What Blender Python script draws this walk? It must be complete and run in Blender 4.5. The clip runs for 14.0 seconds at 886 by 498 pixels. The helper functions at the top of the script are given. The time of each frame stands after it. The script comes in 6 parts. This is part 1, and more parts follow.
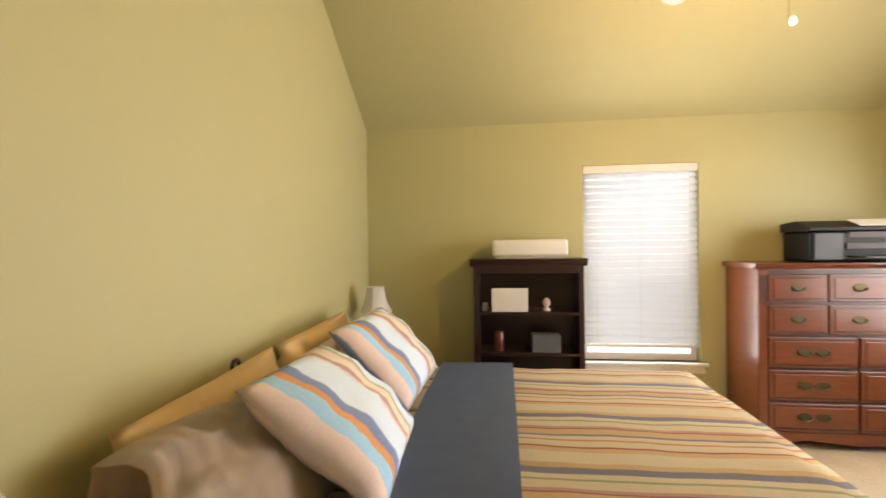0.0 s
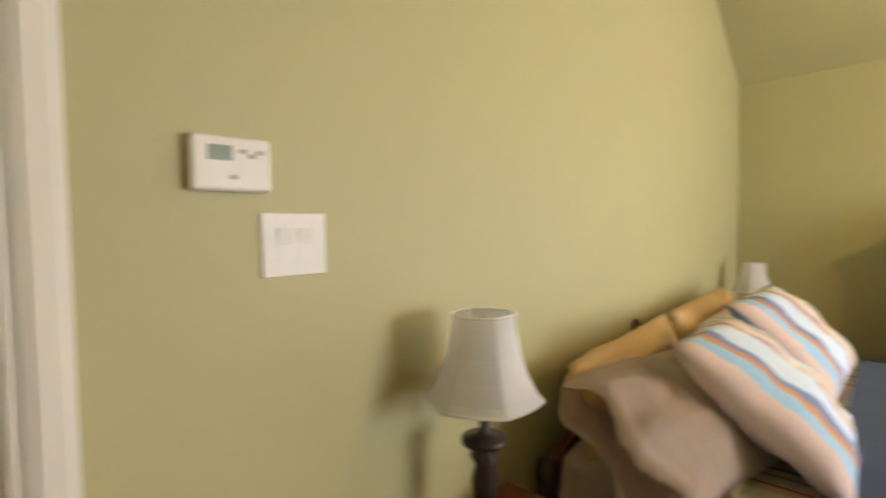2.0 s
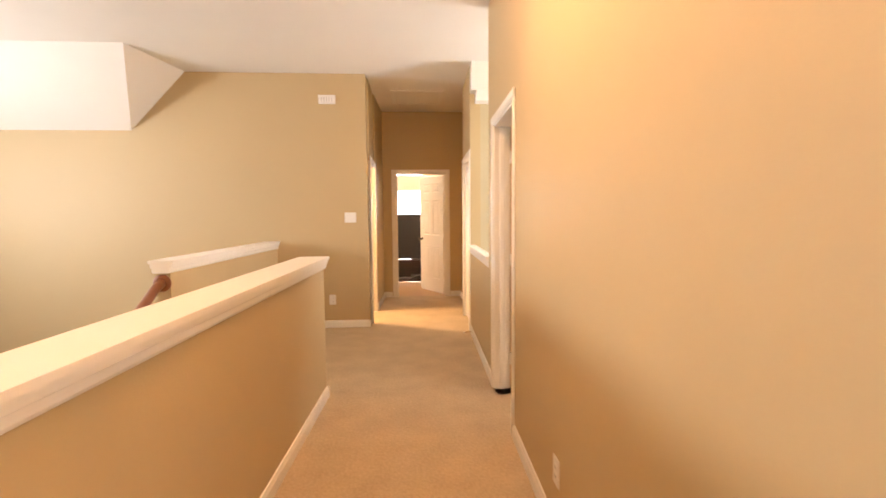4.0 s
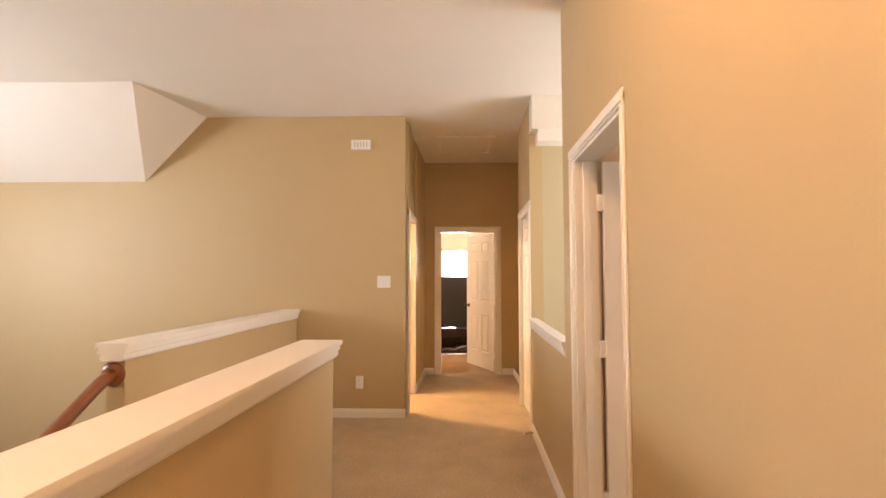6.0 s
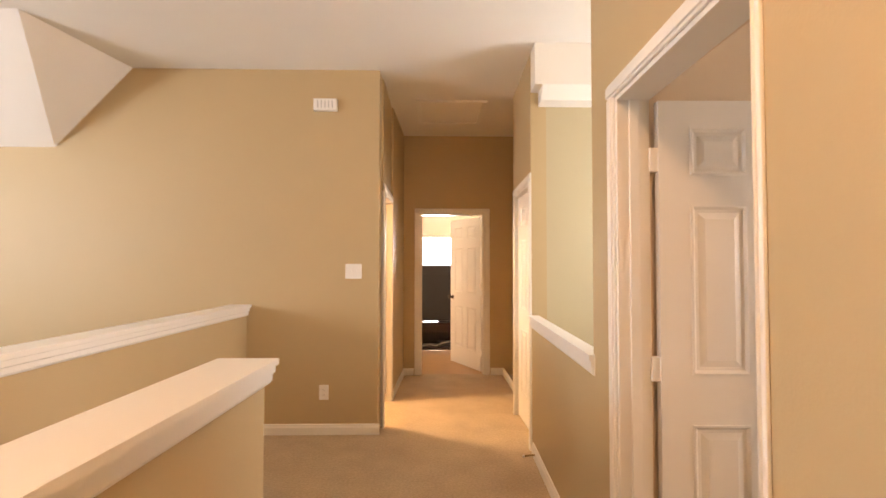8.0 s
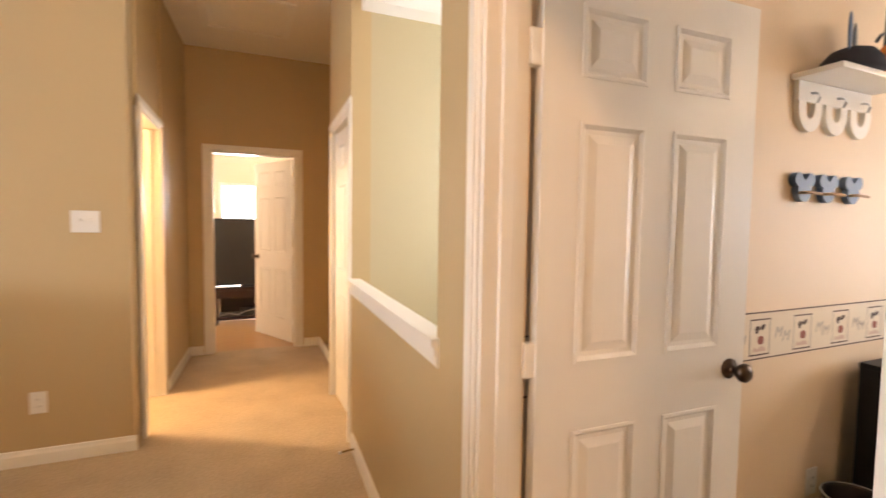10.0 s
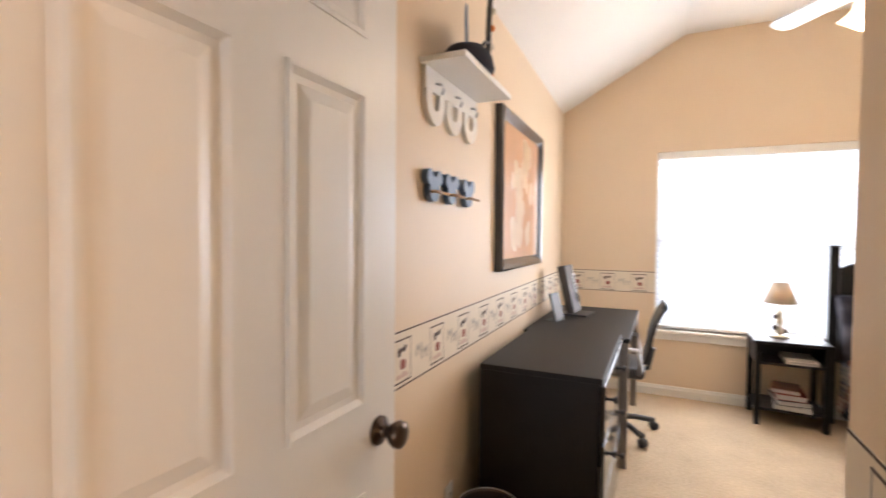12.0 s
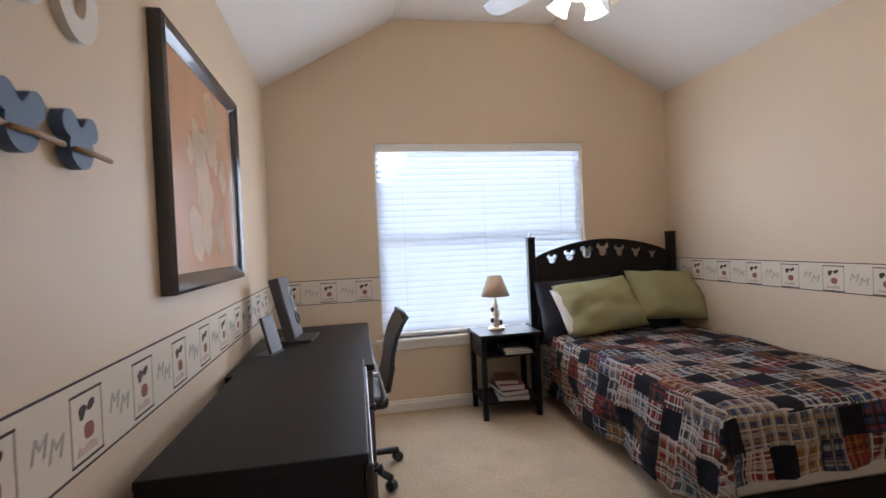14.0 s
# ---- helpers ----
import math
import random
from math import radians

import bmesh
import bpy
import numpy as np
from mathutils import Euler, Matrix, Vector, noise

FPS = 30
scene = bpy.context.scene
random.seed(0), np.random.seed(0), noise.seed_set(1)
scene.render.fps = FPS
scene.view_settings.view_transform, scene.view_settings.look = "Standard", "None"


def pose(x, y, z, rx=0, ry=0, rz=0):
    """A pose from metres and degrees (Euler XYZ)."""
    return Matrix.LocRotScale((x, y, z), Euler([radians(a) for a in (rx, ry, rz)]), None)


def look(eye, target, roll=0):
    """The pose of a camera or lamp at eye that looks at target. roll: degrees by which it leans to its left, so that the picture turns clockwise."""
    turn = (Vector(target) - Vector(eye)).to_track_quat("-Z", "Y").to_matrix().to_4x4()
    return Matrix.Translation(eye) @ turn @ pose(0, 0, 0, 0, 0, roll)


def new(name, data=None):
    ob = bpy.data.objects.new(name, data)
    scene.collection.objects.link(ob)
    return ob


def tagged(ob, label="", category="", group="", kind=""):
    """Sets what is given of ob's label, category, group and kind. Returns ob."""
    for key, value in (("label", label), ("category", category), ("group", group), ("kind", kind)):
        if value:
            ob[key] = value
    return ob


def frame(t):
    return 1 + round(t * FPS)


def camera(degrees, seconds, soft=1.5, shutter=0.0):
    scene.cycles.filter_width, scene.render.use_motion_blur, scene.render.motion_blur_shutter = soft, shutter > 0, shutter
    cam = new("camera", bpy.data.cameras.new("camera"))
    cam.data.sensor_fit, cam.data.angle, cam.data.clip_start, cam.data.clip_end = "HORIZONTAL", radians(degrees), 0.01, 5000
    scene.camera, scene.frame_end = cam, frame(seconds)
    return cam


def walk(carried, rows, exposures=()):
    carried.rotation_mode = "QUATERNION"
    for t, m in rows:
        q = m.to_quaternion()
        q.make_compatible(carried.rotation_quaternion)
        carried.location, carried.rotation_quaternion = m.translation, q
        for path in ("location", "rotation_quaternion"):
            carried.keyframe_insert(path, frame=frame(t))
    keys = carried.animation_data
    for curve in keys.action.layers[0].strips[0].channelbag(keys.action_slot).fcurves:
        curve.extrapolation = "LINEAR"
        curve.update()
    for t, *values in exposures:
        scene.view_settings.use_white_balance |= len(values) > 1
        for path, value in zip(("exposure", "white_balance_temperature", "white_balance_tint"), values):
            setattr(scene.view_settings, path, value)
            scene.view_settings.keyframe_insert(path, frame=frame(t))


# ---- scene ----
cam = camera(87.0, 14.0, shutter=0.5)

PATH = [
    (0, (-0.155, -1.183, 1.44), (1.827, -0.92, 1.424), -0.8),
    (0.5, (-0.184, -1.221, 1.457), (1.744, -0.69, 1.406), -0.6),
    (1, (-0.218, -1.16, 1.466), (1.635, -0.412, 1.392), -0.2),
    (1.5, (-0.291, -1.042, 1.445), (1.412, 0.003, 1.352), 0.0),
    (2, (-0.387, -0.896, 1.39), (1.041, 0.502, 1.305), -0.9),
    (2.5, (-0.491, -0.713, 1.384), (0.521, 1.005, 1.228), -0.2),
    (3, (-0.607, -0.539, 1.358), (0.067, 1.336, 1.186), -0.0),
    (3.5, (-0.649, -0.259, 1.362), (-0.328, 1.706, 1.178), -0.8),
    (6, (-0.656, 1.054, 1.414), (-0.702, 3.05, 1.524), -0.0),
    (6.5, (-0.68, 1.305, 1.415), (-0.726, 3.299, 1.551), 0.3),
    (7, (-0.696, 1.482, 1.414), (-0.747, 3.477, 1.547), 0.3),
    (9.5, (-0.616, 2.404, 1.382), (-0.098, 4.334, 1.287), 0.4),
    (10, (-0.523, 2.573, 1.368), (0.248, 4.415, 1.253), 0.8),
    (10.5, (-0.42, 2.735, 1.378), (0.654, 4.417, 1.256), 1.0),
    (11, (-0.285, 2.854, 1.37), (1.071, 4.32, 1.26), 1.4),
    (11.5, (-0.13, 2.936, 1.363), (1.477, 4.124, 1.282), 0.9),
    (12, (0.003, 2.999, 1.35), (1.815, 3.845, 1.289), 0.5),
    (12.5, (0.164, 3.046, 1.334), (2.119, 3.467, 1.292), -0.3),
    (13, (0.363, 3.125, 1.285), (2.362, 3.153, 1.262), -1.3),
    (13.5, (0.584, 3.121, 1.297), (2.575, 2.931, 1.26), -2.0),
    (14, (0.780, 3.197, 1.282), (2.747, 2.837, 1.257), -2.6),
]
EXPOSURE = [(0.0, 0.26, 7400, 18), (1.5, 0.29, 7000, 17), (2.0, 0.34, 6800, 16), (2.5, 0.66, 7150, 18), (3.0, 0.90, 7400, 20), (3.5, 1.02, 7600, 22), (6.0, 0.64, 7650, 24), (7.0, 0.67, 7600, 24), (9.5, 0.78, 7400, 21),
            (11.0, 0.82, 6850, 19), (12.0, 0.72, 6450, 18), (12.5, 0.56, 6350, 17), (13.0, 0.25, 6200, 16), (13.5, -0.06, 5900, 16), (14.0, -0.36, 5700, 16)]
walk(cam, [(t, look(eye, target, roll)) for t, eye, target, roll in PATH], EXPOSURE)

# ---- world and light ----
world = bpy.data.worlds.new("sky")
scene.world = world
world.use_nodes = True
wn = world.node_tree.nodes
sky = wn.new("ShaderNodeTexSky")
sky.sky_type, sky.sun_disc = "NISHITA", False
sky.sun_elevation, sky.sun_rotation = radians(35), radians(200)
wn["Background"].inputs["Strength"].default_value = 0.12
world.node_tree.links.new(sky.outputs[0], wn["Background"].inputs[0])


def area(name, eye, target, sx, sy, watts, colour):
    d = bpy.data.lights.new(name, "AREA")
    d.shape, d.size, d.size_y, d.energy, d.color = "RECTANGLE", sx, sy, watts, colour
    ob = new(name, d)
    ob.matrix_world = look(eye, target)
    return ob


def bulb(name, place, watts, colour, radius=0.05):
    d = bpy.data.lights.new(name, "POINT")
    d.energy, d.color, d.shadow_soft_size = watts, colour, radius
    ob = new(name, d)
    ob.location = place
    return ob


DAY = (0.90, 0.96, 1.0)
WARM = (1.0, 0.66, 0.34)
# daylight in the window openings
area("bedroom_window_light", (3.77, -2.26, 1.275), (0, -2.26, 1.1), 0.85, 1.5, 22, DAY)
area("kids_window_light", (4.335, 2.19, 1.305), (0, 2.4, 1.5), 1.65, 1.4, 38, DAY)
area("bedroom_back_window_light", (2.1, -4.37, 1.35), (2.0, -0.6, 0.5), 1.7, 1.4, 35, DAY)
area("foyer_window_light", (-6.48, 3.0, 1.75), (0, 3.0, 1.6), 2.4, 0.95, 74, (0.76, 0.89, 1.0))
area("end_room_window_light", (-0.32, 11.08, 1.38), (-0.4, 8, 1.2), 1.2, 1.1, 130, DAY)
# added fill that brightens the overlook wall; no known window there
area("overlook_fill_light", (1.88, 4.65, 1.8), (0, 4.65, 1.3), 1.0, 1.1, 15, DAY)
# lamps
bulb("bedroom_fan_bulb", (2.0, -2.4, 2.30), 45, (1.0, 0.66, 0.32), 0.07)
bulb("kids_fan_bulb", (2.82, 2.08, 2.40), 31, (1.0, 0.80, 0.56), 0.10)
bulb("hall_ceiling_bulb", (-0.80, 1.6, 2.80), 46, (1.0, 0.62, 0.34), 0.12)
bulb("bath_bulb", (-2.1, 6.5, 2.2), 112, (1.0, 0.72, 0.42), 0.1)
bulb("kids_table_bulb", (4.18, 2.19, 0.93), 7.0, WARM, 0.03)


# ---- materials ----
def mat(name, colour, rough=0.6, metal=0.0, vary=0.08, scale=6.0, grain=0.0, grain_scale=400.0, coat=0.0):
    """Procedural surface: base colour with slow variation, fine grain as bump."""
    m = bpy.data.materials.new(name)
    m.use_nodes = True
    nt = m.node_tree
    b = nt.nodes["Principled BSDF"]
    b.inputs["Roughness"].default_value = rough
    b.inputs["Metallic"].default_value = metal
    b.inputs["Coat Weight"].default_value = coat
    tc = nt.nodes.new("ShaderNodeTexCoord")
    n1 = nt.nodes.new("ShaderNodeTexNoise")
    n1.inputs["Scale"].default_value = scale
    n1.inputs["Detail"].default_value = 4
    nt.links.new(tc.outputs["Object"], n1.inputs["Vector"])
    ramp = nt.nodes.new("ShaderNodeMix")
    ramp.data_type = "RGBA"
    ramp.inputs[6].default_value = (*[c * (1 - vary) for c in colour], 1)
    ramp.inputs[7].default_value = (*[min(1, c * (1 + vary)) for c in colour], 1)
    nt.links.new(n1.outputs["Fac"], ramp.inputs[0])
    nt.links.new(ramp.outputs[2], b.inputs["Base Color"])
    if grain:
        n2 = nt.nodes.new("ShaderNodeTexNoise")
        n2.inputs["Scale"].default_value = grain_scale
        n2.inputs["Detail"].default_value = 3
        nt.links.new(tc.outputs["Object"], n2.inputs["Vector"])
        bump = nt.nodes.new("ShaderNodeBump")
        bump.inputs["Strength"].default_value = grain
        bump.inputs["Distance"].default_value = 0.004
        nt.links.new(n2.outputs["Fac"], bump.inputs["Height"])
        nt.links.new(bump.outputs[0], b.inputs["Normal"])
    return m


M_GREEN = mat("green_wall_paint", (0.49, 0.465, 0.255), 0.55, vary=0.03, scale=2, grain=0.15, grain_scale=120)
M_SAGE = mat("pale_sage_wall_paint", (0.48, 0.42, 0.275), 0.55, vary=0.03, scale=2, grain=0.15, grain_scale=120)
M_TAN = mat("tan_wall_paint", (0.495, 0.375, 0.21), 0.55, vary=0.03, scale=2, grain=0.15, grain_scale=120)
M_PEACH = mat("peach_wall_paint", (0.72, 0.58, 0.42), 0.55, vary=0.03, scale=2, grain=0.15, grain_scale=120)
M_CEIL = mat("ceiling_paint", (0.8, 0.77, 0.72), 0.8, vary=0.02, scale=3, grain=0.3, grain_scale=160)
M_TRIM = mat("white_trim_paint", (0.8, 0.78, 0.73), 0.35, vary=0.02, scale=4)
M_CARPET = mat("beige_carpet", (0.545, 0.425, 0.29), 0.95, vary=0.22, scale=4, grain=1.0, grain_scale=150)


def tuft(m, scale, low):
    """Fine light and dark tufts over a pile surface."""
    nt = m.node_tree
    b = nt.nodes["Principled BSDF"]
    tc = next(n for n in nt.nodes if n.type == "TEX_COORD")
    n = nt.nodes.new("ShaderNodeTexNoise")
    n.inputs["Scale"].default_value, n.inputs["Detail"].default_value = scale, 2
    nt.links.new(tc.outputs["Object"], n.inputs["Vector"])
    cr = nt.nodes.new("ShaderNodeValToRGB")
    cr.color_ramp.elements[0].position, cr.color_ramp.elements[1].position = 0.32, 0.66
    cr.color_ramp.elements[0].color = (low, low, low * 0.96, 1)
    nt.links.new(n.outputs["Fac"], cr.inputs[0])
    old = b.inputs["Base Color"].links[0].from_socket
    mx = nt.nodes.new("ShaderNodeMix")
    mx.data_type, mx.blend_type = "RGBA", "MULTIPLY"
    mx.inputs[0].default_value = 1.0
    nt.links.new(old, mx.inputs[6])
    nt.links.new(cr.outputs[0], mx.inputs[7])
    nt.links.new(mx.outputs[2], b.inputs["Base Color"])


tuft(M_CARPET, 60, 0.84)
M_BLACK = mat("black_brown_laminate", (0.008, 0.007, 0.007), 0.46, vary=0.2, scale=8)
M_BLACK.node_tree.nodes["Principled BSDF"].inputs["Specular IOR Level"].default_value = 0.22


# ---- mesh helpers ----
def bm_box(x0, x1, y0, y1, z0, z1, bevel=0.0, bm=None, seg=2):
    b = bmesh.new()
    bmesh.ops.create_cube(b, size=1, matrix=Matrix.Translation(((x0 + x1) / 2, (y0 + y1) / 2, (z0 + z1) / 2)) @ Matrix.Diagonal((x1 - x0, y1 - y0, z1 - z0, 1)))
    if bevel:
        bmesh.ops.bevel(b, geom=b.edges[:], offset=bevel, segments=seg, affect="EDGES", profile=0.5)
    if bm is None:
        return b
    me = bpy.data.meshes.new("tmp")
    b.to_mesh(me)
    b.free()
    bm.from_mesh(me)
    bpy.data.meshes.remove(me)
    return bm


LEAN = [0.0, 0.0]      # the hall runs slightly askew to the rooms: x shift per metre of y, and the y without shift


def part(name, bm, material, parent=None, label="", smooth=False):
    me = bpy.data.meshes.new(name)
    if LEAN[0]:
        for v in bm.verts:
            v.co.x += LEAN[0] * (v.co.y - LEAN[1])
    bm.normal_update()
    bm.to_mesh(me)
    bm.free()
    if smooth:
        for p in me.polygons:
            p.use_smooth = True
    me.materials.append(material)
    ob = new(name, me)
    if parent is not None:
        ob.parent = parent
    if label:
        tagged(ob, label)
    return ob


def thing(name, label, category, group="", place=None):
    e = new(name)
    e.empty_display_size = 0.1
    if place is not None:
        e.matrix_world = place
    return tagged(e, label, category, group)


def structure(name, bm, material, label, category="wall"):
    return tagged(part(name, bm, material), label, category, kind="structure")


def walls(boxes):
    bm = bmesh.new()
    for bx in boxes:
        bm_box(*bx, bm=bm)
    return bm


def prism(outline, axis, a0, a1):
    """Outline of (u, v) pushed from a0 to a1 along axis 'x' (u=y, v=z), 'y' (u=x, v=z) or 'z' (u=x, v=y)."""
    def at(u, v, a):
        return {"x": (a, u, v), "y": (u, a, v), "z": (u, v, a)}[axis]
    bm = bmesh.new()
    lo = [bm.verts.new(at(u, v, a0)) for u, v in outline]
    hi = [bm.verts.new(at(u, v, a1)) for u, v in outline]
    n = len(outline)
    bm.faces.new(lo)
    bm.faces.new(hi[::-1])
    for i in range(n):
        bm.faces.new((lo[i], lo[(i + 1) % n], hi[(i + 1) % n], hi[i]))
    bmesh.ops.recalc_face_normals(bm, faces=bm.faces[:])
    return bm


def ramp_mat(name, stops, period, axis, rough=0.9, bump=0.3, coord="Object", shift=0.0):
    """Woven stripes: colours by position along one axis, repeating."""
    m = bpy.data.materials.new(name)
    m.use_nodes = True
    nt = m.node_tree
    b = nt.nodes["Principled BSDF"]
    b.inputs["Roughness"].default_value = rough
    tc = nt.nodes.new("ShaderNodeTexCoord")
    sep = nt.nodes.new("ShaderNodeSeparateXYZ")
    nt.links.new(tc.outputs[coord], sep.inputs[0])
    div = nt.nodes.new("ShaderNodeMath")
    div.operation = "DIVIDE"
    div.inputs[1].default_value = period
    nt.links.new(sep.outputs[axis], div.inputs[0])
    sh = nt.nodes.new("ShaderNodeMath")
    sh.operation = "ADD"
    sh.inputs[1].default_value = shift
    nt.links.new(div.outputs[0], sh.inputs[0])
    fr = nt.nodes.new("ShaderNodeMath")
    fr.operation = "FRACT"
    nt.links.new(sh.outputs[0], fr.inputs[0])
    cr = nt.nodes.new("ShaderNodeValToRGB")
    cr.color_ramp.interpolation = "LINEAR"
    el = cr.color_ramp.elements
    el[0].position, el[0].color = stops[0][0], (*stops[0][1], 1)
    el[1].position, el[1].color = stops[-1][0], (*stops[-1][1], 1)
    for p, c in stops[1:-1]:
        e = el.new(p)
        e.color = (*c, 1)
    nt.links.new(fr.outputs[0], cr.inputs[0])
    weave = nt.nodes.new("ShaderNodeTexNoise")
    weave.inputs["Scale"].default_value = 90
    nt.links.new(tc.outputs[coord], weave.inputs["Vector"])
    mix = nt.nodes.new("ShaderNodeMix")
    mix.data_type, mix.blend_type = "RGBA", "OVERLAY"
    mix.inputs[0].default_value = 0.25
    nt.links.new(cr.outputs[0], mix.inputs[6])
    nt.links.new(weave.outputs["Color"], mix.inputs[7])
    nt.links.new(mix.outputs[2], b.inputs["Base Color"])
    bp = nt.nodes.new("ShaderNodeBump")
    bp.inputs["Strength"].default_value, bp.inputs["Distance"].default_value = bump, 0.003
    nt.links.new(weave.outputs["Fac"], bp.inputs["Height"])
    nt.links.new(bp.outputs[0], b.inputs["Normal"])
    return m


def band(stops):
    """Hard-edged stripes from (width, colour) pairs."""
    total, at, out = sum(w for w, _ in stops), 0.0, []
    for w, c in stops:
        out.append((at / total + 0.004, c))
        at += w
        out.append((at / total - 0.004, c))
    return out


CREAM, TANC, ORANGE, GREYB, REDC, PALEB, SKYB, GREENC = (0.78, 0.70, 0.52), (0.72, 0.54, 0.30), (0.68, 0.32, 0.15), (0.27, 0.27, 0.33), (0.50, 0.16, 0.11), (0.50, 0.55, 0.58), (0.26, 0.46, 0.60), (0.42, 0.44, 0.27)
BLUEV = (0.20, 0.27, 0.48)
WHITE_C, PINKC = (0.66, 0.78, 0.92), (0.60, 0.40, 0.33)
M_COMFORTER = ramp_mat("striped_comforter", band([(5, CREAM), (2, TANC), (0.8, REDC), (3, CREAM), (0.8, ORANGE), (2, CREAM), (1.0, GREYB), (3, TANC), (0.6, REDC), (1.2, PINKC), (3, CREAM), (0.8, GREENC), (2, CREAM), (2.6, GREYB), (2, TANC)]), 0.52, 0)
PALEPINK, PALESKY, MAUVE = (0.78, 0.63, 0.62), (0.36, 0.62, 0.86), (0.48, 0.32, 0.36)
M_PILLOW = ramp_mat("striped_pillow_cotton", band([(2.0, BLUEV), (3.3, PALEPINK), (2.6, PALESKY), (1.4, ORANGE), (2.2, BLUEV), (8, WHITE_C), (0.8, PALEPINK), (1.5, MAUVE), (1.2, CREAM), (1.4, PALEPINK), (1.6, GREENC), (4, WHITE_C), (1.8, BLUEV), (1.0, PALEPINK), (3, WHITE_C)]), 0.87, 0, shift=0.5)


def plaid():
    """Patchwork: square patches, each with its own ground colour and its own crossing bands; some plain navy."""
    m = bpy.data.materials.new("patchwork_plaid_quilt")
    m.use_nodes = True
    nt = m.node_tree
    L, N = nt.links.new, nt.nodes.new
    b = nt.nodes["Principled BSDF"]
    b.inputs["Roughness"].default_value = 0.95
    tc = N("ShaderNodeTexCoord")

    def calc(op, a, k=None):
        n = N("ShaderNodeMath")
        n.operation = op
        for i, v in enumerate((a, k)):
            if isinstance(v, (int, float)):
                n.inputs[i].default_value = v
            elif v is not None:
                L(v, n.inputs[i])
        return n.outputs[0]

    def vcalc(op, a, v):
        n = N("ShaderNodeVectorMath")
        n.operation = op
        L(a, n.inputs[0])
        if v is not None:
            n.inputs[1].default_value = v
        return n.outputs[0]

    def pick(value, stops):
        cr = N("ShaderNodeValToRGB")
        cr.color_ramp.interpolation = "CONSTANT"
        el = cr.color_ramp.elements
        el[0].position, el[0].color = stops[0][0], (*stops[0][1], 1)
        el[1].position, el[1].color = stops[1][0], (*stops[1][1], 1)
        for p, c in stops[2:]:
            el.new(p).color = (*c, 1)
        L(value, cr.inputs[0])
        return cr.outputs[0]

    grid = vcalc("MULTIPLY", tc.outputs["UV"], (8.2, 8.2, 0))
    cells = vcalc("FLOOR", grid, None)

    def dice(shift):
        w = N("ShaderNodeTexWhiteNoise")
        w.noise_dimensions = "2D"
        L(vcalc("ADD", cells, shift), w.inputs["Vector"])
        return w.outputs["Value"]

    second, third = dice((31.5, 7.5, 0)), dice((5.5, 53.5, 0))
    # every fifth patch is plain navy, on a slanting lattice
    place = N("ShaderNodeSeparateXYZ")
    L(cells, place.inputs[0])
    lattice = calc("FLOORED_MODULO", calc("ADD", place.outputs[0], calc("MULTIPLY", place.outputs[1], 2.0)), 5.0)
    kind = calc("MULTIPLY", calc("ADD", calc("MULTIPLY", dice((0.5, 0.5, 0)), 0.82), 0.18), calc("GREATER_THAN", lattice, 0.5))
    ground = pick(kind, [(0.0, (0.012, 0.014, 0.026)), (0.17, (0.25, 0.035, 0.03)), (0.33, (0.075, 0.10, 0.19)), (0.46, (0.30, 0.14, 0.055)), (0.58, (0.06, 0.055, 0.06)), (0.70, (0.27, 0.055, 0.035)), (0.84, (0.10, 0.14, 0.22)), (0.93, (0.19, 0.11, 0.055))])
    stripe = pick(second, [(0.0, (0.66, 0.60, 0.53)), (0.35, (0.016, 0.018, 0.03)), (0.62, (0.60, 0.53, 0.45)), (0.80, (0.36, 0.06, 0.045)), (0.90, (0.12, 0.18, 0.31))])
    thread = pick(third, [(0.0, (0.016, 0.016, 0.03)), (0.35, (0.72, 0.67, 0.60)), (0.8, (0.46, 0.24, 0.09))])
    patterned = calc("GREATER_THAN", kind, 0.17)
    sep = N("ShaderNodeSeparateXYZ")
    L(vcalc("FRACTION", grid, None), sep.inputs[0])

    def bands(sock, per, width, shift):
        return calc("LESS_THAN", calc("FRACT", calc("ADD", calc("MULTIPLY", sock, per), shift)), width)

    def over(col, fac, colour, amount):
        mx = N("ShaderNodeMix")
        mx.data_type = "RGBA"
        L(calc("MULTIPLY", calc("MULTIPLY", fac, patterned), amount), mx.inputs[0])
        L(col, mx.inputs[6])
        L(colour, mx.inputs[7])
        return mx.outputs[2]

    col = ground
    for axis, sh in ((0, second), (1, third)):
        col = over(col, bands(sep.outputs[axis], 2.0, 0.34, sh), stripe, 0.58)
        col = over(col, bands(sep.outputs[axis], 3.0, 0.22, kind), thread, 0.68)
        col = over(col, bands(sep.outputs[axis], 2.0, 0.12, third), pick(second, [(0.0, (0.76, 0.71, 0.64)), (0.55, (0.012, 0.012, 0.02))]), 0.8)
    # faded, washed cotton
    fade = N("ShaderNodeTexNoise")
    fade.inputs["Scale"].default_value, fade.inputs["Detail"].default_value = 16, 4
    L(tc.outputs["UV"], fade.inputs["Vector"])
    mx = N("ShaderNodeMix")
    mx.data_type, mx.blend_type = "RGBA", "OVERLAY"
    mx.inputs[0].default_value = 0.25
    L(col, mx.inputs[6])
    L(fade.outputs["Fac"], mx.inputs[7])
    L(mx.outputs[2], b.inputs["Base Color"])
    # seams puckered round each patch, fine weave
    edge = calc("MINIMUM", calc("PINGPONG", sep.outputs[0], 0.5), calc("PINGPONG", sep.outputs[1], 0.5))
    n = N("ShaderNodeTexNoise")
    n.inputs["Scale"].default_value = 60
    L(tc.outputs["UV"], n.inputs["Vector"])
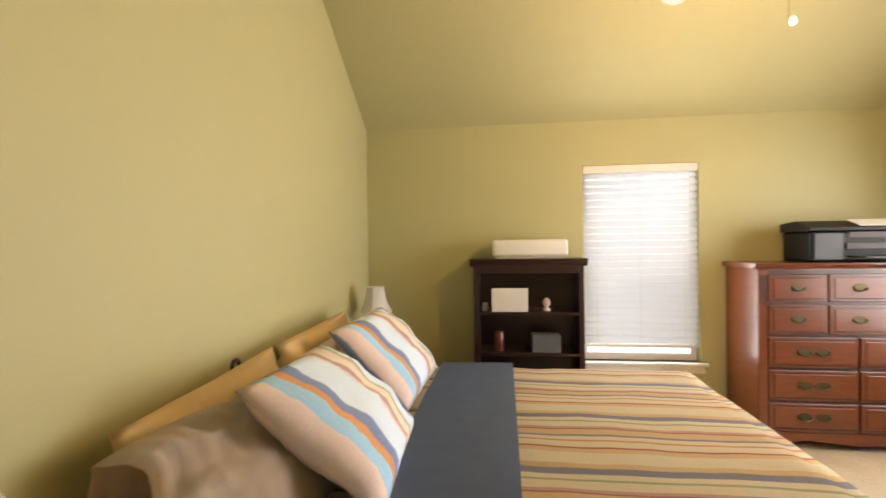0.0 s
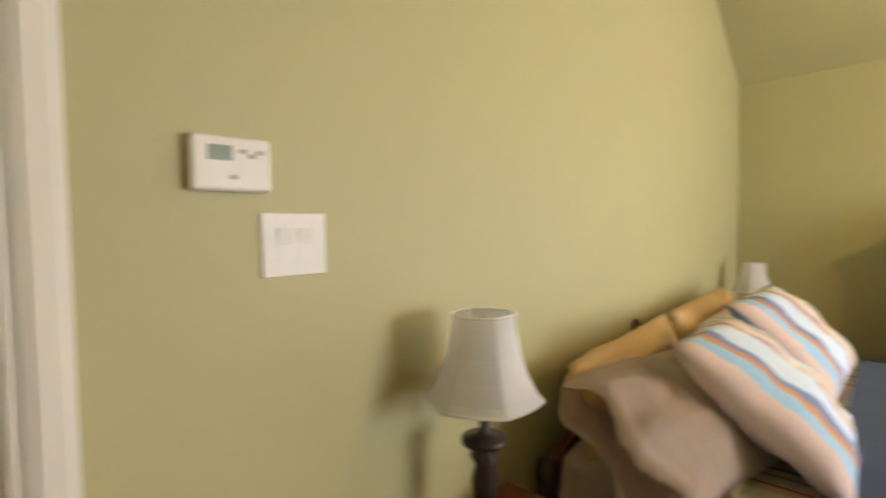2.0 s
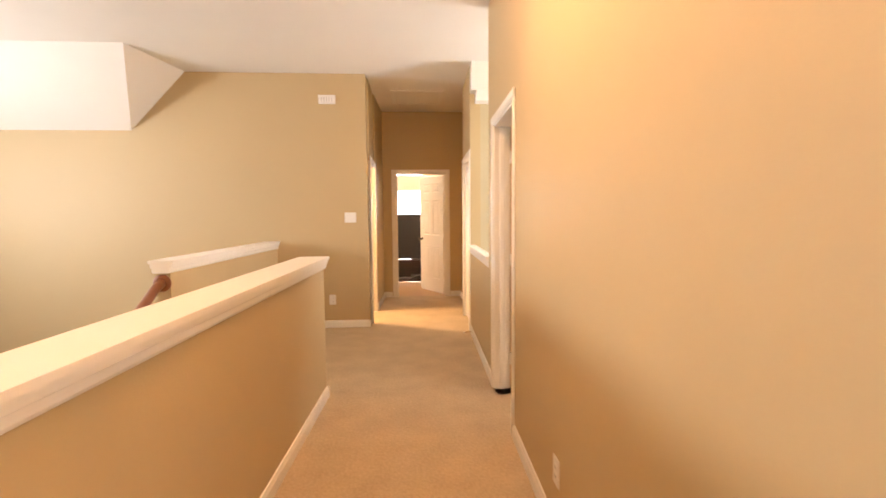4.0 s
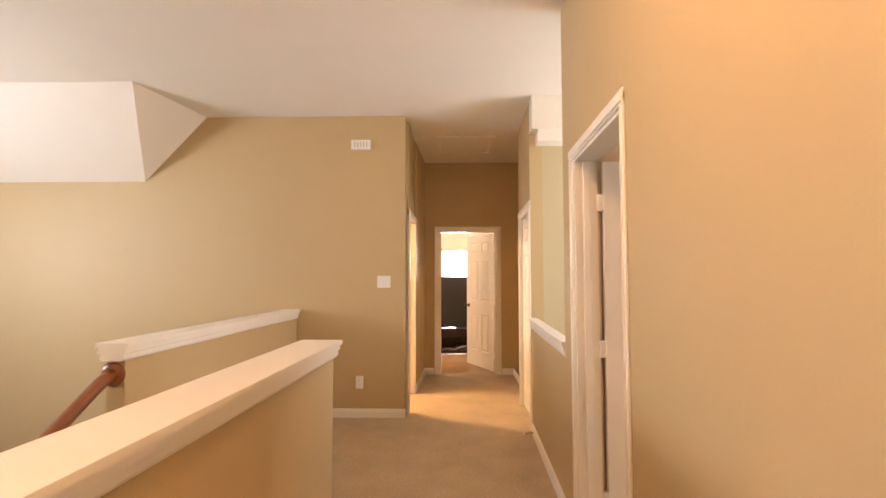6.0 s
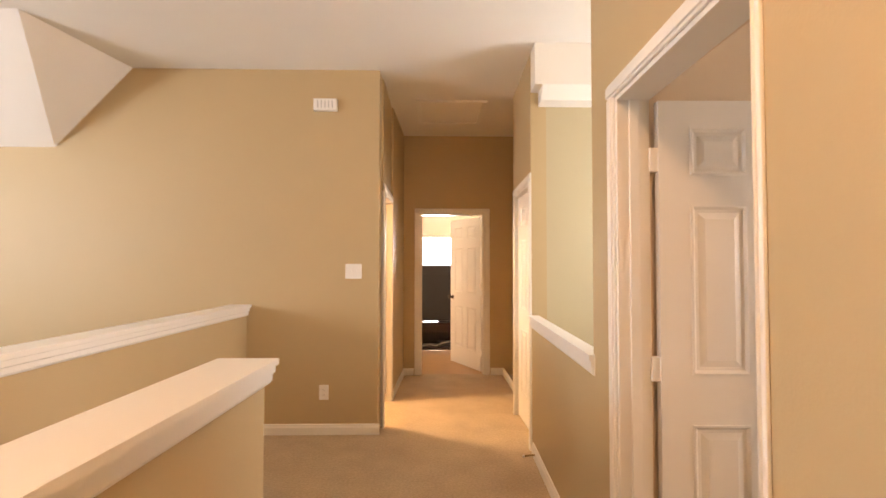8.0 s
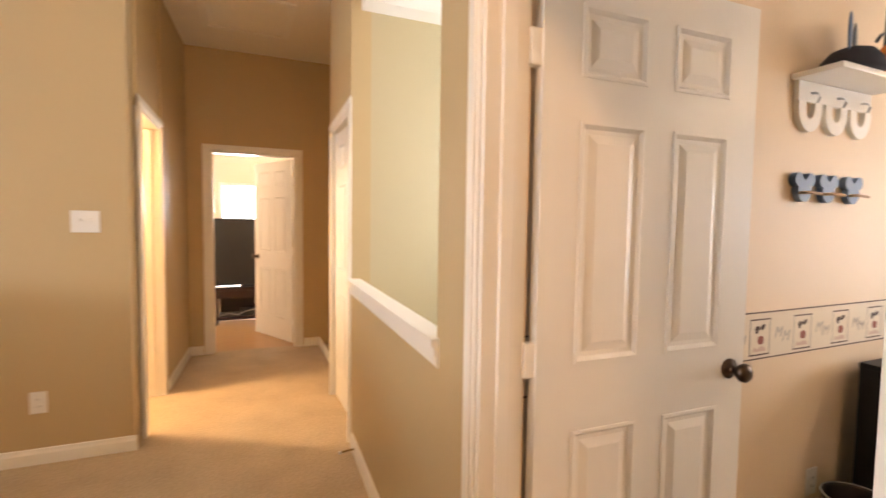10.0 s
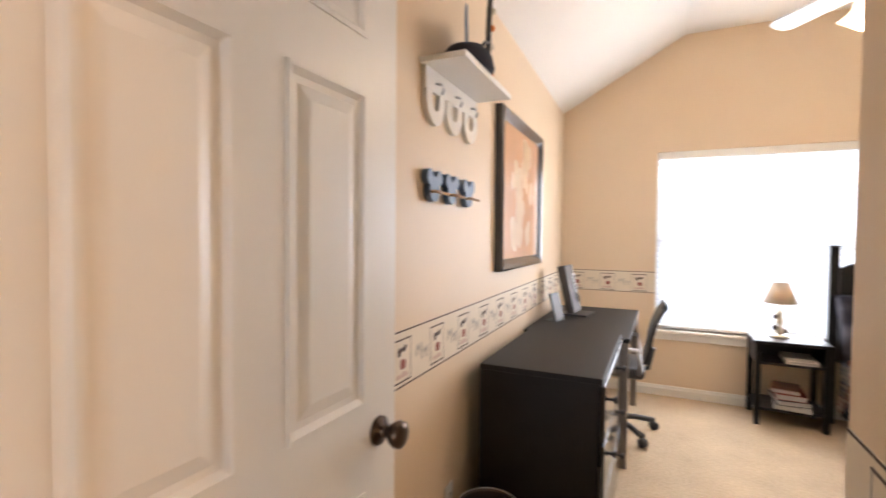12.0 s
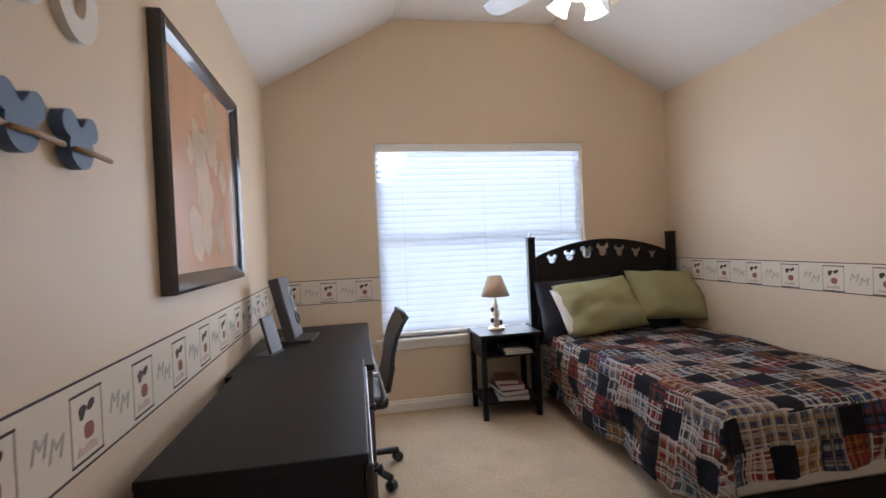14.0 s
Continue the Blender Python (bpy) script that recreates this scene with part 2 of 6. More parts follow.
    h = calc("ADD", calc("MULTIPLY", calc("SMOOTH_MIN", edge, 0.10), 4.0), n.outputs["Fac"])
    bp = N("ShaderNodeBump")
    bp.inputs["Strength"].default_value, bp.inputs["Distance"].default_value = 0.55, 0.008
    L(h, bp.inputs["Height"])
    L(bp.outputs[0], b.inputs["Normal"])
    return m


def wood(name, dark, light, rough=0.35, scale=3.0, stretch=(1, 1, 10), coat=0.2):
    m = mat(name, light, rough, coat=coat)
    nt = m.node_tree
    noise_node = next(n for n in nt.nodes if n.type == "TEX_NOISE")
    mp = nt.nodes.new("ShaderNodeMapping")
    mp.inputs["Scale"].default_value = stretch
    tc = next(n for n in nt.nodes if n.type == "TEX_COORD")
    nt.links.new(tc.outputs["Object"], mp.inputs[0])
    nt.links.new(mp.outputs[0], noise_node.inputs["Vector"])
    noise_node.inputs["Scale"].default_value = scale
    noise_node.inputs["Detail"].default_value = 8
    noise_node.inputs["Distortion"].default_value = 1.5
    mx = next(n for n in nt.nodes if n.type == "MIX")
    mx.inputs[6].default_value, mx.inputs[7].default_value = (*dark, 1), (*light, 1)
    return m


def glow_mat(name, colour, strength):
    m = bpy.data.materials.new(name)
    m.use_nodes = True
    b = m.node_tree.nodes["Principled BSDF"]
    b.inputs["Base Color"].default_value = (*colour, 1)
    b.inputs["Emission Color"].default_value = (*colour, 1)
    b.inputs["Emission Strength"].default_value = strength
    return m


def translucent(name, colour, through_part=0.5, rough=0.6):
    m = bpy.data.materials.new(name)
    m.use_nodes = True
    nt = m.node_tree
    b = nt.nodes["Principled BSDF"]
    b.inputs["Base Color"].default_value = (*colour, 1)
    b.inputs["Roughness"].default_value = rough
    tr = nt.nodes.new("ShaderNodeBsdfTranslucent")
    tr.inputs[0].default_value = (*colour, 1)
    mx = nt.nodes.new("ShaderNodeMixShader")
    mx.inputs[0].default_value = through_part
    nt.links.new(b.outputs[0], mx.inputs[1])
    nt.links.new(tr.outputs[0], mx.inputs[2])
    nt.links.new(mx.outputs[0], nt.nodes["Material Output"].inputs[0])
    return m


def glass_mat():
    m = bpy.data.materials.new("window_glass")
    m.use_nodes = True
    b = m.node_tree.nodes["Principled BSDF"]
    b.inputs["Transmission Weight"].default_value = 1.0
    b.inputs["Roughness"].default_value = 0.0
    b.inputs["IOR"].default_value = 1.1
    return m


M_QUILT = plaid()
M_CHERRY = wood("dark_cherry_wood", (0.012, 0.004, 0.004), (0.04, 0.012, 0.010), 0.35)
M_OAK = wood("reddish_brown_wood", (0.075, 0.017, 0.006), (0.19, 0.048, 0.016), 0.28, stretch=(1.5, 1.5, 9))
M_RAIL = wood("orange_brown_rail_wood", (0.16, 0.05, 0.018), (0.30, 0.10, 0.035), 0.3, stretch=(6, 1, 6))
M_PLANK = wood("honey_wood_floor", (0.42, 0.22, 0.08), (0.58, 0.33, 0.13), 0.3, stretch=(1, 8, 1))
M_BRONZE = mat("oil_rubbed_bronze", (0.09, 0.065, 0.05), 0.3, 1.0, vary=0.2)
M_BRASS = mat("aged_brass", (0.32, 0.22, 0.09), 0.35, 1.0, vary=0.2)
M_PULL = mat("darkened_brass", (0.085, 0.062, 0.03), 0.45, 0.8, vary=0.3, scale=30)
M_STEEL = mat("brushed_steel", (0.55, 0.56, 0.58), 0.3, 1.0, vary=0.05)
M_IRON = mat("dark_iron", (0.035, 0.022, 0.018), 0.45, 0.3, vary=0.2)
M_PLASTIC_W = mat("white_plastic", (0.78, 0.77, 0.74), 0.4, vary=0.02)
M_PLASTIC_B = mat("black_plastic", (0.02, 0.02, 0.022), 0.35, vary=0.2)
M_LCD = mat("grey_green_display", (0.22, 0.26, 0.20), 0.2, vary=0.05)
M_SHADE_W = translucent("white_fabric_lampshade", (0.94, 0.94, 0.95), 0.3, 0.8)
M_SHADE_G = translucent("grey_linen_lampshade", (0.42, 0.36, 0.29), 0.5, 0.8)
M_SLAT = translucent("white_blind_slat", (0.84, 0.85, 0.86), 0.4, 0.5)
M_SLAT_B = translucent("thin_white_blind_slat", (0.86, 0.88, 0.90), 0.6, 0.5)
M_SKYGLOW = glow_mat("bright_hazy_sky", (0.80, 0.90, 1.0), 6.4)
M_SKYGLOW_S = glow_mat("soft_hazy_sky", (0.76, 0.87, 1.0), 1.9)
M_SKYGLOW_B = glow_mat("bright_open_sky", (0.86, 0.93, 1.0), 9.0)
M_GLASS = glass_mat()
M_BLUE = mat("slate_blue_blanket", (0.15, 0.20, 0.32), 0.95, vary=0.12, scale=9, grain=0.5, grain_scale=220)
M_SHEET = mat("tan_cotton", (0.77, 0.64, 0.55), 0.9, vary=0.08, scale=7, grain=0.35, grain_scale=200)
M_SHEET2 = mat("golden_tan_cotton", (0.66, 0.47, 0.25), 0.9, vary=0.08, scale=7, grain=0.35, grain_scale=200)
M_WHITEC = mat("white_cotton", (0.7, 0.68, 0.66), 0.9, vary=0.05, grain=0.3, grain_scale=200)
M_OLIVE = mat("olive_green_cotton", (0.31, 0.30, 0.15), 0.9, vary=0.10, scale=8, grain=0.35, grain_scale=220)
M_NAVY = mat("navy_cotton", (0.022, 0.022, 0.034), 0.9, vary=0.2, scale=8, grain=0.35, grain_scale=220)
M_PLAQUE = mat("blue_painted_wood", (0.075, 0.13, 0.23), 0.5, vary=0.12, scale=20)
M_STICK = mat("light_twig_wood", (0.35, 0.22, 0.12), 0.6, vary=0.2, scale=30)
M_PAPER = mat("wallpaper_border_cream", (0.72, 0.64, 0.52), 0.7, vary=0.04, scale=12)
M_INK = mat("dark_brown_ink", (0.06, 0.035, 0.03), 0.7, vary=0.1)
M_INK_G = mat("faded_grey_ink", (0.43, 0.40, 0.36), 0.8, vary=0.15, scale=40)
M_INK_R = mat("faded_red_ink", (0.30, 0.10, 0.08), 0.8, vary=0.2, scale=40)
M_INK_P = mat("pale_pink_ink", (0.60, 0.45, 0.38), 0.8, vary=0.1, scale=40)
M_ART = mat("peach_art_print", (0.62, 0.36, 0.22), 0.25, vary=0.22, scale=3, coat=0.4)
M_ART_P = mat("pale_sage_print", (0.58, 0.42, 0.265), 0.3, vary=0.15, scale=9, coat=0.4)
M_ART_D = mat("muted_olive_print", (0.50, 0.37, 0.23), 0.3, vary=0.2, scale=14, coat=0.4)
M_FRAMEB = mat("black_frame_lacquer", (0.03, 0.03, 0.034), 0.22, vary=0.2, coat=0.5)
M_CERAMIC = mat("cream_ceramic", (0.62, 0.55, 0.42), 0.25, vary=0.2, scale=25)
M_ORANGE = mat("orange_glass", (0.75, 0.20, 0.03), 0.15, vary=0.2, scale=20)
M_BOOK_R = mat("red_book_cover", (0.28, 0.05, 0.04), 0.5, vary=0.2)
M_BOOK_G = mat("grey_paper", (0.45, 0.44, 0.42), 0.7, vary=0.1)
M_SLATEGREY = mat("slate_grey_box", (0.09, 0.10, 0.11), 0.6, vary=0.1)
M_FANGREY = mat("white_fan_blade", (0.62, 0.64, 0.66), 0.4, vary=0.04)
M_FROST = glow_mat("lit_frosted_glass", (1.0, 0.88, 0.70), 2.2)
M_FROST_OFF = translucent("frosted_glass", (0.75, 0.72, 0.66), 0.4, 0.4)
M_BATH = mat("cream_bath_paint", (0.76, 0.64, 0.40), 0.6, vary=0.03)

# ---- the large structure ----
T = 0.12
HC = 3.04      # hall ceiling
structure("floor", walls([(-1.95, 3.8, -4.4, 0.06, -0.3, 0), (0.0, 4.4, 0.06, 3.87, -0.3, 0), (-1.45, 0.0, 0.06, 3.45, -0.3, 0), (-1.45, 0.15, 3.45, 5.75, -0.3, 0.0),
                          (-2.35, -1.45, 3.45, 5.75, -0.3, 0), (-1.3, 0.34, 5.75, 7.84, -0.3, 0)]), M_CARPET, "beige cut-pile carpet laid wall to wall", "carpet")
# bedroom with the green walls
structure("wall_bed", walls([(-0.34, 3.92, 0, T, 0, 3.5), (-2.0, -1.18, 0, T, 0, 3.5), (-1.18, -0.34, 0, T, 2.045, 3.5)]), M_GREEN, "muted green painted wall behind the bed with a doorway")
structure("wall_bedroom_hall_face", walls([(-0.34, 0, T, T + 0.004, 0, HC), (-1.28, -1.18, T, T + 0.004, 0, HC), (-1.18, -0.34, T, T + 0.004, 2.045, HC), (-2.1, -1.42, T, T + 0.004, 0, HC)]), M_TAN, "tan painted hall side of the bedroom wall")
structure("wall_bedroom_window", walls([(3.8, 3.92, -4.4, -2.72, 0, 2.5), (3.8, 3.92, -1.82, 0, 0, 2.5), (3.8, 3.92, -2.72, -1.82, 2.075, 2.5), (3.8, 3.92, -2.72, -1.82, 0, 0.475)]), M_GREEN, "muted green painted outer wall with one window")
structure("wall_bedroom_back", walls([(-2.0, 1.2, -4.52, -4.4, 0, 3.5), (3.0, 3.92, -4.52, -4.4, 0, 3.5), (1.2, 3.0, -4.52, -4.4, 0, 0.6), (1.2, 3.0, -4.52, -4.4, 2.075, 3.5)]), M_GREEN, "muted green painted wall")
structure("wall_bedroom_side", walls([(-2.07, -1.95, -4.4, 0, 0, 3.5)]), M_GREEN, "muted green painted wall")
structure("ceiling_bedroom", prism([(3.95, 2.34), (2.42, 3.36), (-2.0, 3.36), (-2.0, 3.46), (2.46, 3.46), (4.0, 2.44)], "y", -4.5, 0.0), M_GREEN, "green painted ceiling sloping down to the window wall", "ceiling")

# hall
LEAN[:] = (0.03, 3.6)
structure("wall_hall", walls([(0, T, T, 2.785, 0, HC), (0, T, 2.785, 3.59, 2.045, HC), (0, T, 3.59, 3.88, 0, HC)]), M_TAN, "tan painted hall wall with the kids' room doorway")
structure("wall_hall_far", walls([(0, T, 5.40, 5.42, 0, HC), (0, T, 5.42, 6.24, 2.045, HC), (0, T, 6.24, 6.36, 0, HC), (T, 0.34, 6.24, 6.36, 0, HC), (0.2, 0.34, 6.36, 7.84, 0, HC)]), M_TAN, "tan painted corridor wall with a closet door")
# the opening in the x = 1.9 side is added, for the overlook fill
structure("wall_overlook", walls([(T, 2.0, 5.40, 5.5, -0.3, HC), (1.9, 2.0, 3.95, 4.1, -0.3, HC), (1.9, 2.0, 5.2, 5.40, -0.3, HC), (1.9, 2.0, 4.1, 5.2, -0.3, 1.2), (1.9, 2.0, 4.1, 5.2, 2.4, HC), (T, 1.9, 3.88, 3.95, -0.3, HC)]), M_SAGE, "pale green-beige wall beyond the hall's half wall")
structure("floor_overlook", walls([(T, 2.0, 3.9, 5.5, -0.4, -0.3)]), M_CARPET, "beige carpet below the half wall", "floor")
structure("soffit_overlook", walls([(0.002, 1.9, 5.22, 5.40, 2.73, HC)]), M_TRIM, "white painted soffit with a moulded lower edge", "soffit")
structure("trim_soffit", prism([(5.22, 2.73), (5.40, 2.73), (5.40, 2.62), (5.30, 2.64)], "x", 0.06, 1.9), M_TRIM, "white crown moulding below the soffit", "moulding")
structure("half_wall_ledge", walls([(0, 0.03, 3.88, 5.40, -0.3, 0.96)]), M_TAN, "tan painted half wall with a white ledge", "half wall")
LEAN[:] = (0.0, 0.0)
structure("wall_end", walls([(-6.5, -1.15, 5.75, 5.87, -2.8, HC)]), M_TAN, "tan painted wall across the stairwell")
structure("wall_corridor", prism([(-1.27, 6.7), (-1.118, 6.7), (-1.07, 7.84), (-1.27, 7.84)], "z", 0, HC), M_TAN, "tan painted corridor wall beside the bathroom doorway")
structure("wall_corridor_near", walls([(-1.27, -1.149, 5.87, 5.93, 0, HC), (-1.27, -1.135, 5.93, 6.7, 2.045, HC)]), M_TAN, "tan painted corridor wall over the bathroom doorway")
structure("wall_corridor_end", walls([(-1.3, -0.87, 7.78, 7.9, 0, HC), (-0.04, 0.4, 7.78, 7.9, 0, HC), (-0.87, -0.04, 7.78, 7.9, 2.045, HC)]), M_TAN, "tan painted wall with an open doorway at the corridor's end")
structure("wall_foyer_left", walls([(-6.62, -6.5, 0.0, 1.7, -2.8, HC), (-6.62, -6.5, 4.3, 5.87, -2.8, HC), (-6.62, -6.5, 1.7, 4.3, -2.8, 1.2), (-6.62, -6.5, 1.7, 4.3, 2.3, HC)]), M_TAN, "tan painted foyer wall with a wide window")
structure("wall_foyer_front", walls([(-6.62, -2.07, 0.0, T, -2.8, HC)]), M_TAN, "tan painted foyer wall")
structure("floor_foyer", walls([(-6.6, -1.27, 0.0, 5.87, -3.0, -2.8)]), M_CARPET, "beige foyer floor below the stairs", "floor")
structure("ceiling_hall", walls([(-6.6, 2.0, 0.0, 4.84, HC, HC + 0.1), (-3.21, 2.0, 4.84, 7.9, HC, HC + 0.1)]), M_CEIL, "white textured hall ceiling", "ceiling")
# sloping corner of the foyer ceiling: a hip with two slopes
bm = bmesh.new()
P = [bm.verts.new(v) for v in ((-3.21, 5.75, HC), (-3.36, 4.84, HC), (-3.835, 5.75, 2.37), (-6.6, 4.84, HC), (-6.6, 5.75, 2.37), (-3.21, 4.84, HC))]
bm.faces.new((P[0], P[1], P[2]))
bm.faces.new((P[0], P[5], P[1]))
bm.faces.new((P[1], P[3], P[4], P[2]))
ret = bmesh.ops.extrude_face_region(bm, geom=bm.faces[:])
bmesh.ops.translate(bm, vec=(0, 0, 0.12), verts=[v for v in ret["geom"] if isinstance(v, bmesh.types.BMVert)])
bmesh.ops.recalc_face_normals(bm, faces=bm.faces[:])
structure("ceiling_foyer_slope", bm, M_CEIL, "white sloping ceiling corner over the foyer", "ceiling")


def cap_profile(x0, x1, ztop, o=0.035):
    """Ledge cap with a stepped moulding on both long sides."""
    steps = [(o, 0.0), (o, 0.022), (o * 0.66, 0.026), (o * 0.66, 0.050), (o * 0.36, 0.056), (o * 0.36, 0.078), (0.004, 0.090)]
    return [(x1 + d, ztop - h) for d, h in steps] + [(x0 - d, ztop - h) for d, h in reversed(steps)]


LEAN[:] = (0.045, 3.6)
structure("half_wall_hall", walls([(-1.43, -1.285, T + 0.004, 3.52, -2.8, 1.03)]), M_TAN, "tan painted half wall beside the hall", "half wall")
structure("trim_half_wall_cap", prism(cap_profile(-1.432, -1.283, 1.067), "y", T + 0.004, 3.555), M_TRIM, "cream painted moulded cap on the half wall", "ledge cap")
LEAN[:] = (0.045, 5.75)
structure("half_wall_stair", walls([(-2.327, -2.235, 3.435, 5.75, -2.8, 1.03)]), M_TAN, "tan painted half wall beyond the stairwell", "half wall")
structure("trim_stair_cap", prism(cap_profile(-2.329, -2.233, 1.067), "y", 3.40, 5.75), M_TRIM, "white moulded cap on the stair half wall", "ledge cap")
LEAN[:] = (0.03, 3.6)
structure("trim_ledge_cap", prism(cap_profile(0.0, 0.03, 1.015, 0.026), "y", 3.86, 5.40), M_TRIM, "white moulded ledge cap on the half wall", "ledge cap")
LEAN[:] = (0.0, 0.0)
for i in range(12):
    structure("stair_tread", walls([(-2.233, -1.462, 3.45 - 0.27 * (i + 1), 3.45 - 0.27 * i, -2.8, -0.19 * (i + 1))]), M_CARPET, "beige carpeted stair tread", "stair")

# kids' room
ASKEW = Matrix.Translation((4.37, 3.83, 0)) @ Matrix.Rotation(radians(1.15), 4, "Z") @ Matrix.Translation((-4.37, -3.83, 0))
structure("wall_kids_left", prism([(T, 3.745), (4.49, 3.832), (4.49, 3.876), (T, 3.876)], "z", 0, 3.3), M_PEACH, "peach painted wall with a picture and a shelf")
structure("wall_kids_right", walls([(0.95, 4.49, 0.45, 0.57, 0, 3.3)]), M_PEACH, "peach painted wall beside the bed")
structure("wall_kids_closet", walls([(T, 0.95, 2.6, 2.72, 0, 3.3), (0.83, 0.95, 0.45, 2.6, 0, 3.3)]), M_PEACH, "peach painted closet corner beside the door")
structure("wall_kids_window", walls([(4.373, 4.49, 0.57, 1.34, 0, 3.3), (4.373, 4.49, 3.04, 3.83, 0, 3.3), (4.373, 4.49, 1.34, 3.04, 2.063, 3.3), (4.373, 4.49, 1.34, 3.04, 0, 0.565)]), M_PEACH, "peach painted gable wall with a wide window")
structure("wall_kids_door", walls([(0.121, 0.136, 2.72, 2.785, 0, 3.3), (0.121, 0.136, 2.785, 3.59, 2.045, 3.3), (0.121, 0.136, 3.59, 3.83, 0, 3.3)]), M_PEACH, "peach painted wall round the bedroom door")
structure("ceiling_kids", prism([(3.83, 2.465), (2.85, 3.015), (1.57, 3.025), (0.57, 2.485), (0.57, 2.6), (1.53, 3.13), (2.9, 3.13), (3.83, 2.6)], "x", 0.136, 4.373), M_CEIL, "white vaulted ceiling with two sloping sides", "ceiling")

# room at the corridor's end
structure("floor_end_room", walls([(-3.0, 1.6, 7.84, 11.2, -0.3, 0)]), M_PLANK, "honey-coloured wooden floor", "floor")
structure("wall_end_room", walls([(-3.1, -3.0, 7.9, 11.2, 0, 2.6), (1.6, 1.7, 7.9, 11.2, 0, 2.6), (-3.0, -0.95, 11.1, 11.2, 0, 2.6), (0.3, 1.6, 11.1, 11.2, 0, 2.6), (-0.95, 0.3, 11.1, 11.2, 0, 0.8), (-0.95, 0.3, 11.1, 11.2, 1.97, 2.6),
                                  (-3.0, -1.3, 7.8, 7.9, 0, 2.6), (0.4, 1.6, 7.8, 7.9, 0, 2.6)]), M_PEACH, "cream painted walls of the room at the corridor's end")
structure("ceiling_end_room", walls([(-3.1, 1.7, 7.9, 11.2, 2.6, 2.7)]), M_CEIL, "white ceiling of the end room", "ceiling")
# bathroom
structure("floor_bath", walls([(-3.2, -1.2, 5.87, 7.84, -0.3, -0.001)]), M_CARPET, "pale bathroom floor", "floor")
structure("wall_bath", walls([(-3.3, -3.2, 5.87, 7.84, 0, 2.5), (-3.2, -1.27, 7.74, 7.84, 0, 2.5)]), M_BATH, "cream painted bathroom walls")
structure("ceiling_bath", walls([(-3.3, -1.27, 5.87, 7.84, 2.5, 2.6)]), M_CEIL, "white bathroom ceiling", "ceiling")
# closet behind the corridor door
structure("wall_closet_back", walls([(0.7, 0.8, 5.5, 6.36, 0, HC), (0.34, 0.8, 6.36, 6.46, 0, HC)]), M_TAN, "tan painted closet wall")


# ---- trim: baseboards, casings ----
def baseboard_x(x, side, y0, y1, label="white painted baseboard"):
    o = [(x, 0), (x + side * 0.014, 0), (x + side * 0.014, 0.06), (x + side * 0.010, 0.07), (x + side * 0.007, 0.085), (x, 0.088)]
    return structure("baseboard", prism(o, "y", y0, y1), M_TRIM, label, "baseboard")


def baseboard_y(y, side, x0, x1, label="white painted baseboard"):
    o = [(y, 0), (y + side * 0.014, 0), (y + side * 0.014, 0.06), (y + side * 0.010, 0.07), (y + side * 0.007, 0.085), (y, 0.088)]
    return structure("baseboard", prism(o, "x", x0, x1), M_TRIM, label, "baseboard")


LEAN[:] = (0.03, 3.6)
baseboard_x(0, -1, T, 2.756)
baseboard_x(0, -1, 3.655, 5.33)
LEAN[:] = (0.045, 3.6)
baseboard_x(-1.285, 1, T, 3.52)
LEAN[:] = (0.0, 0.0)
baseboard_y(3.52, 1, -1.46, -1.27)
baseboard_x(-1.46, -1, 3.45, 3.53)
baseboard_y(5.75, -1, -2.235, -1.136)
baseboard_x(-2.235, 1, 3.45, 5.75)
baseboard_x(0.2, -1, 6.36, 7.78)
baseboard_y(7.78, -1, -1.07, -0.94)
baseboard_y(7.78, -1, 0.03, 0.2)
o = [(-1.118, 6.78), (-1.104, 6.78), (-1.058, 7.78), (-1.072, 7.78)]
structure("baseboard", prism(o, "z", 0, 0.088), M_TRIM, "white painted baseboard", "baseboard")
baseboard_x(4.373, -1, 0.57, 3.83)
baseboard_y(3.80, -1, 2.86, 4.36)
baseboard_y(3.775, -1, 1.3, 2.86)
baseboard_y(0.57, 1, 0.95, 4.36)
baseboard_y(0, -1, -0.26, 3.8)
baseboard_x(3.8, -1, -4.4, -0.014)


def casing(name, axis, wall, side, a0, a1, top, label="white painted moulded door casing", width=0.062, near=None):
    """Door casing on a wall plane: two legs and a head, with a stepped profile."""
    root = tagged(new(name), label, "door casing", kind="structure")
    t = 0.018

    def piece(p, u0, u1, z0, z1):
        bm = bmesh.new()
        for k, (inset, depth) in enumerate(((0.0, t * 0.62), (0.012, t))):
            lo, hi = wall, wall + side * depth
            d0, d1 = min(lo, hi), max(lo, hi)
            v0, v1 = (u0 + inset, u1 - inset) if (u1 - u0) < 0.2 else (u0, u1)
            w0, w1 = (z0, z1) if (u1 - u0) < 0.2 else (z0 + inset, z1 - inset)
            if axis == "x":
                bm_box(d0, d1, v0, v1, w0, w1, bevel=0.003, bm=bm)
            else:
                bm_box(v0, v1, d0, d1, w0, w1, bevel=0.003, bm=bm)
        part(p, bm, M_TRIM, root)
    piece("leg", a0 - (near or width), a0, 0, top)
    piece("leg", a1, a1 + width, 0, top)
    piece("head", a0 - (near or width), a1 + width, top, top + width)
    return root


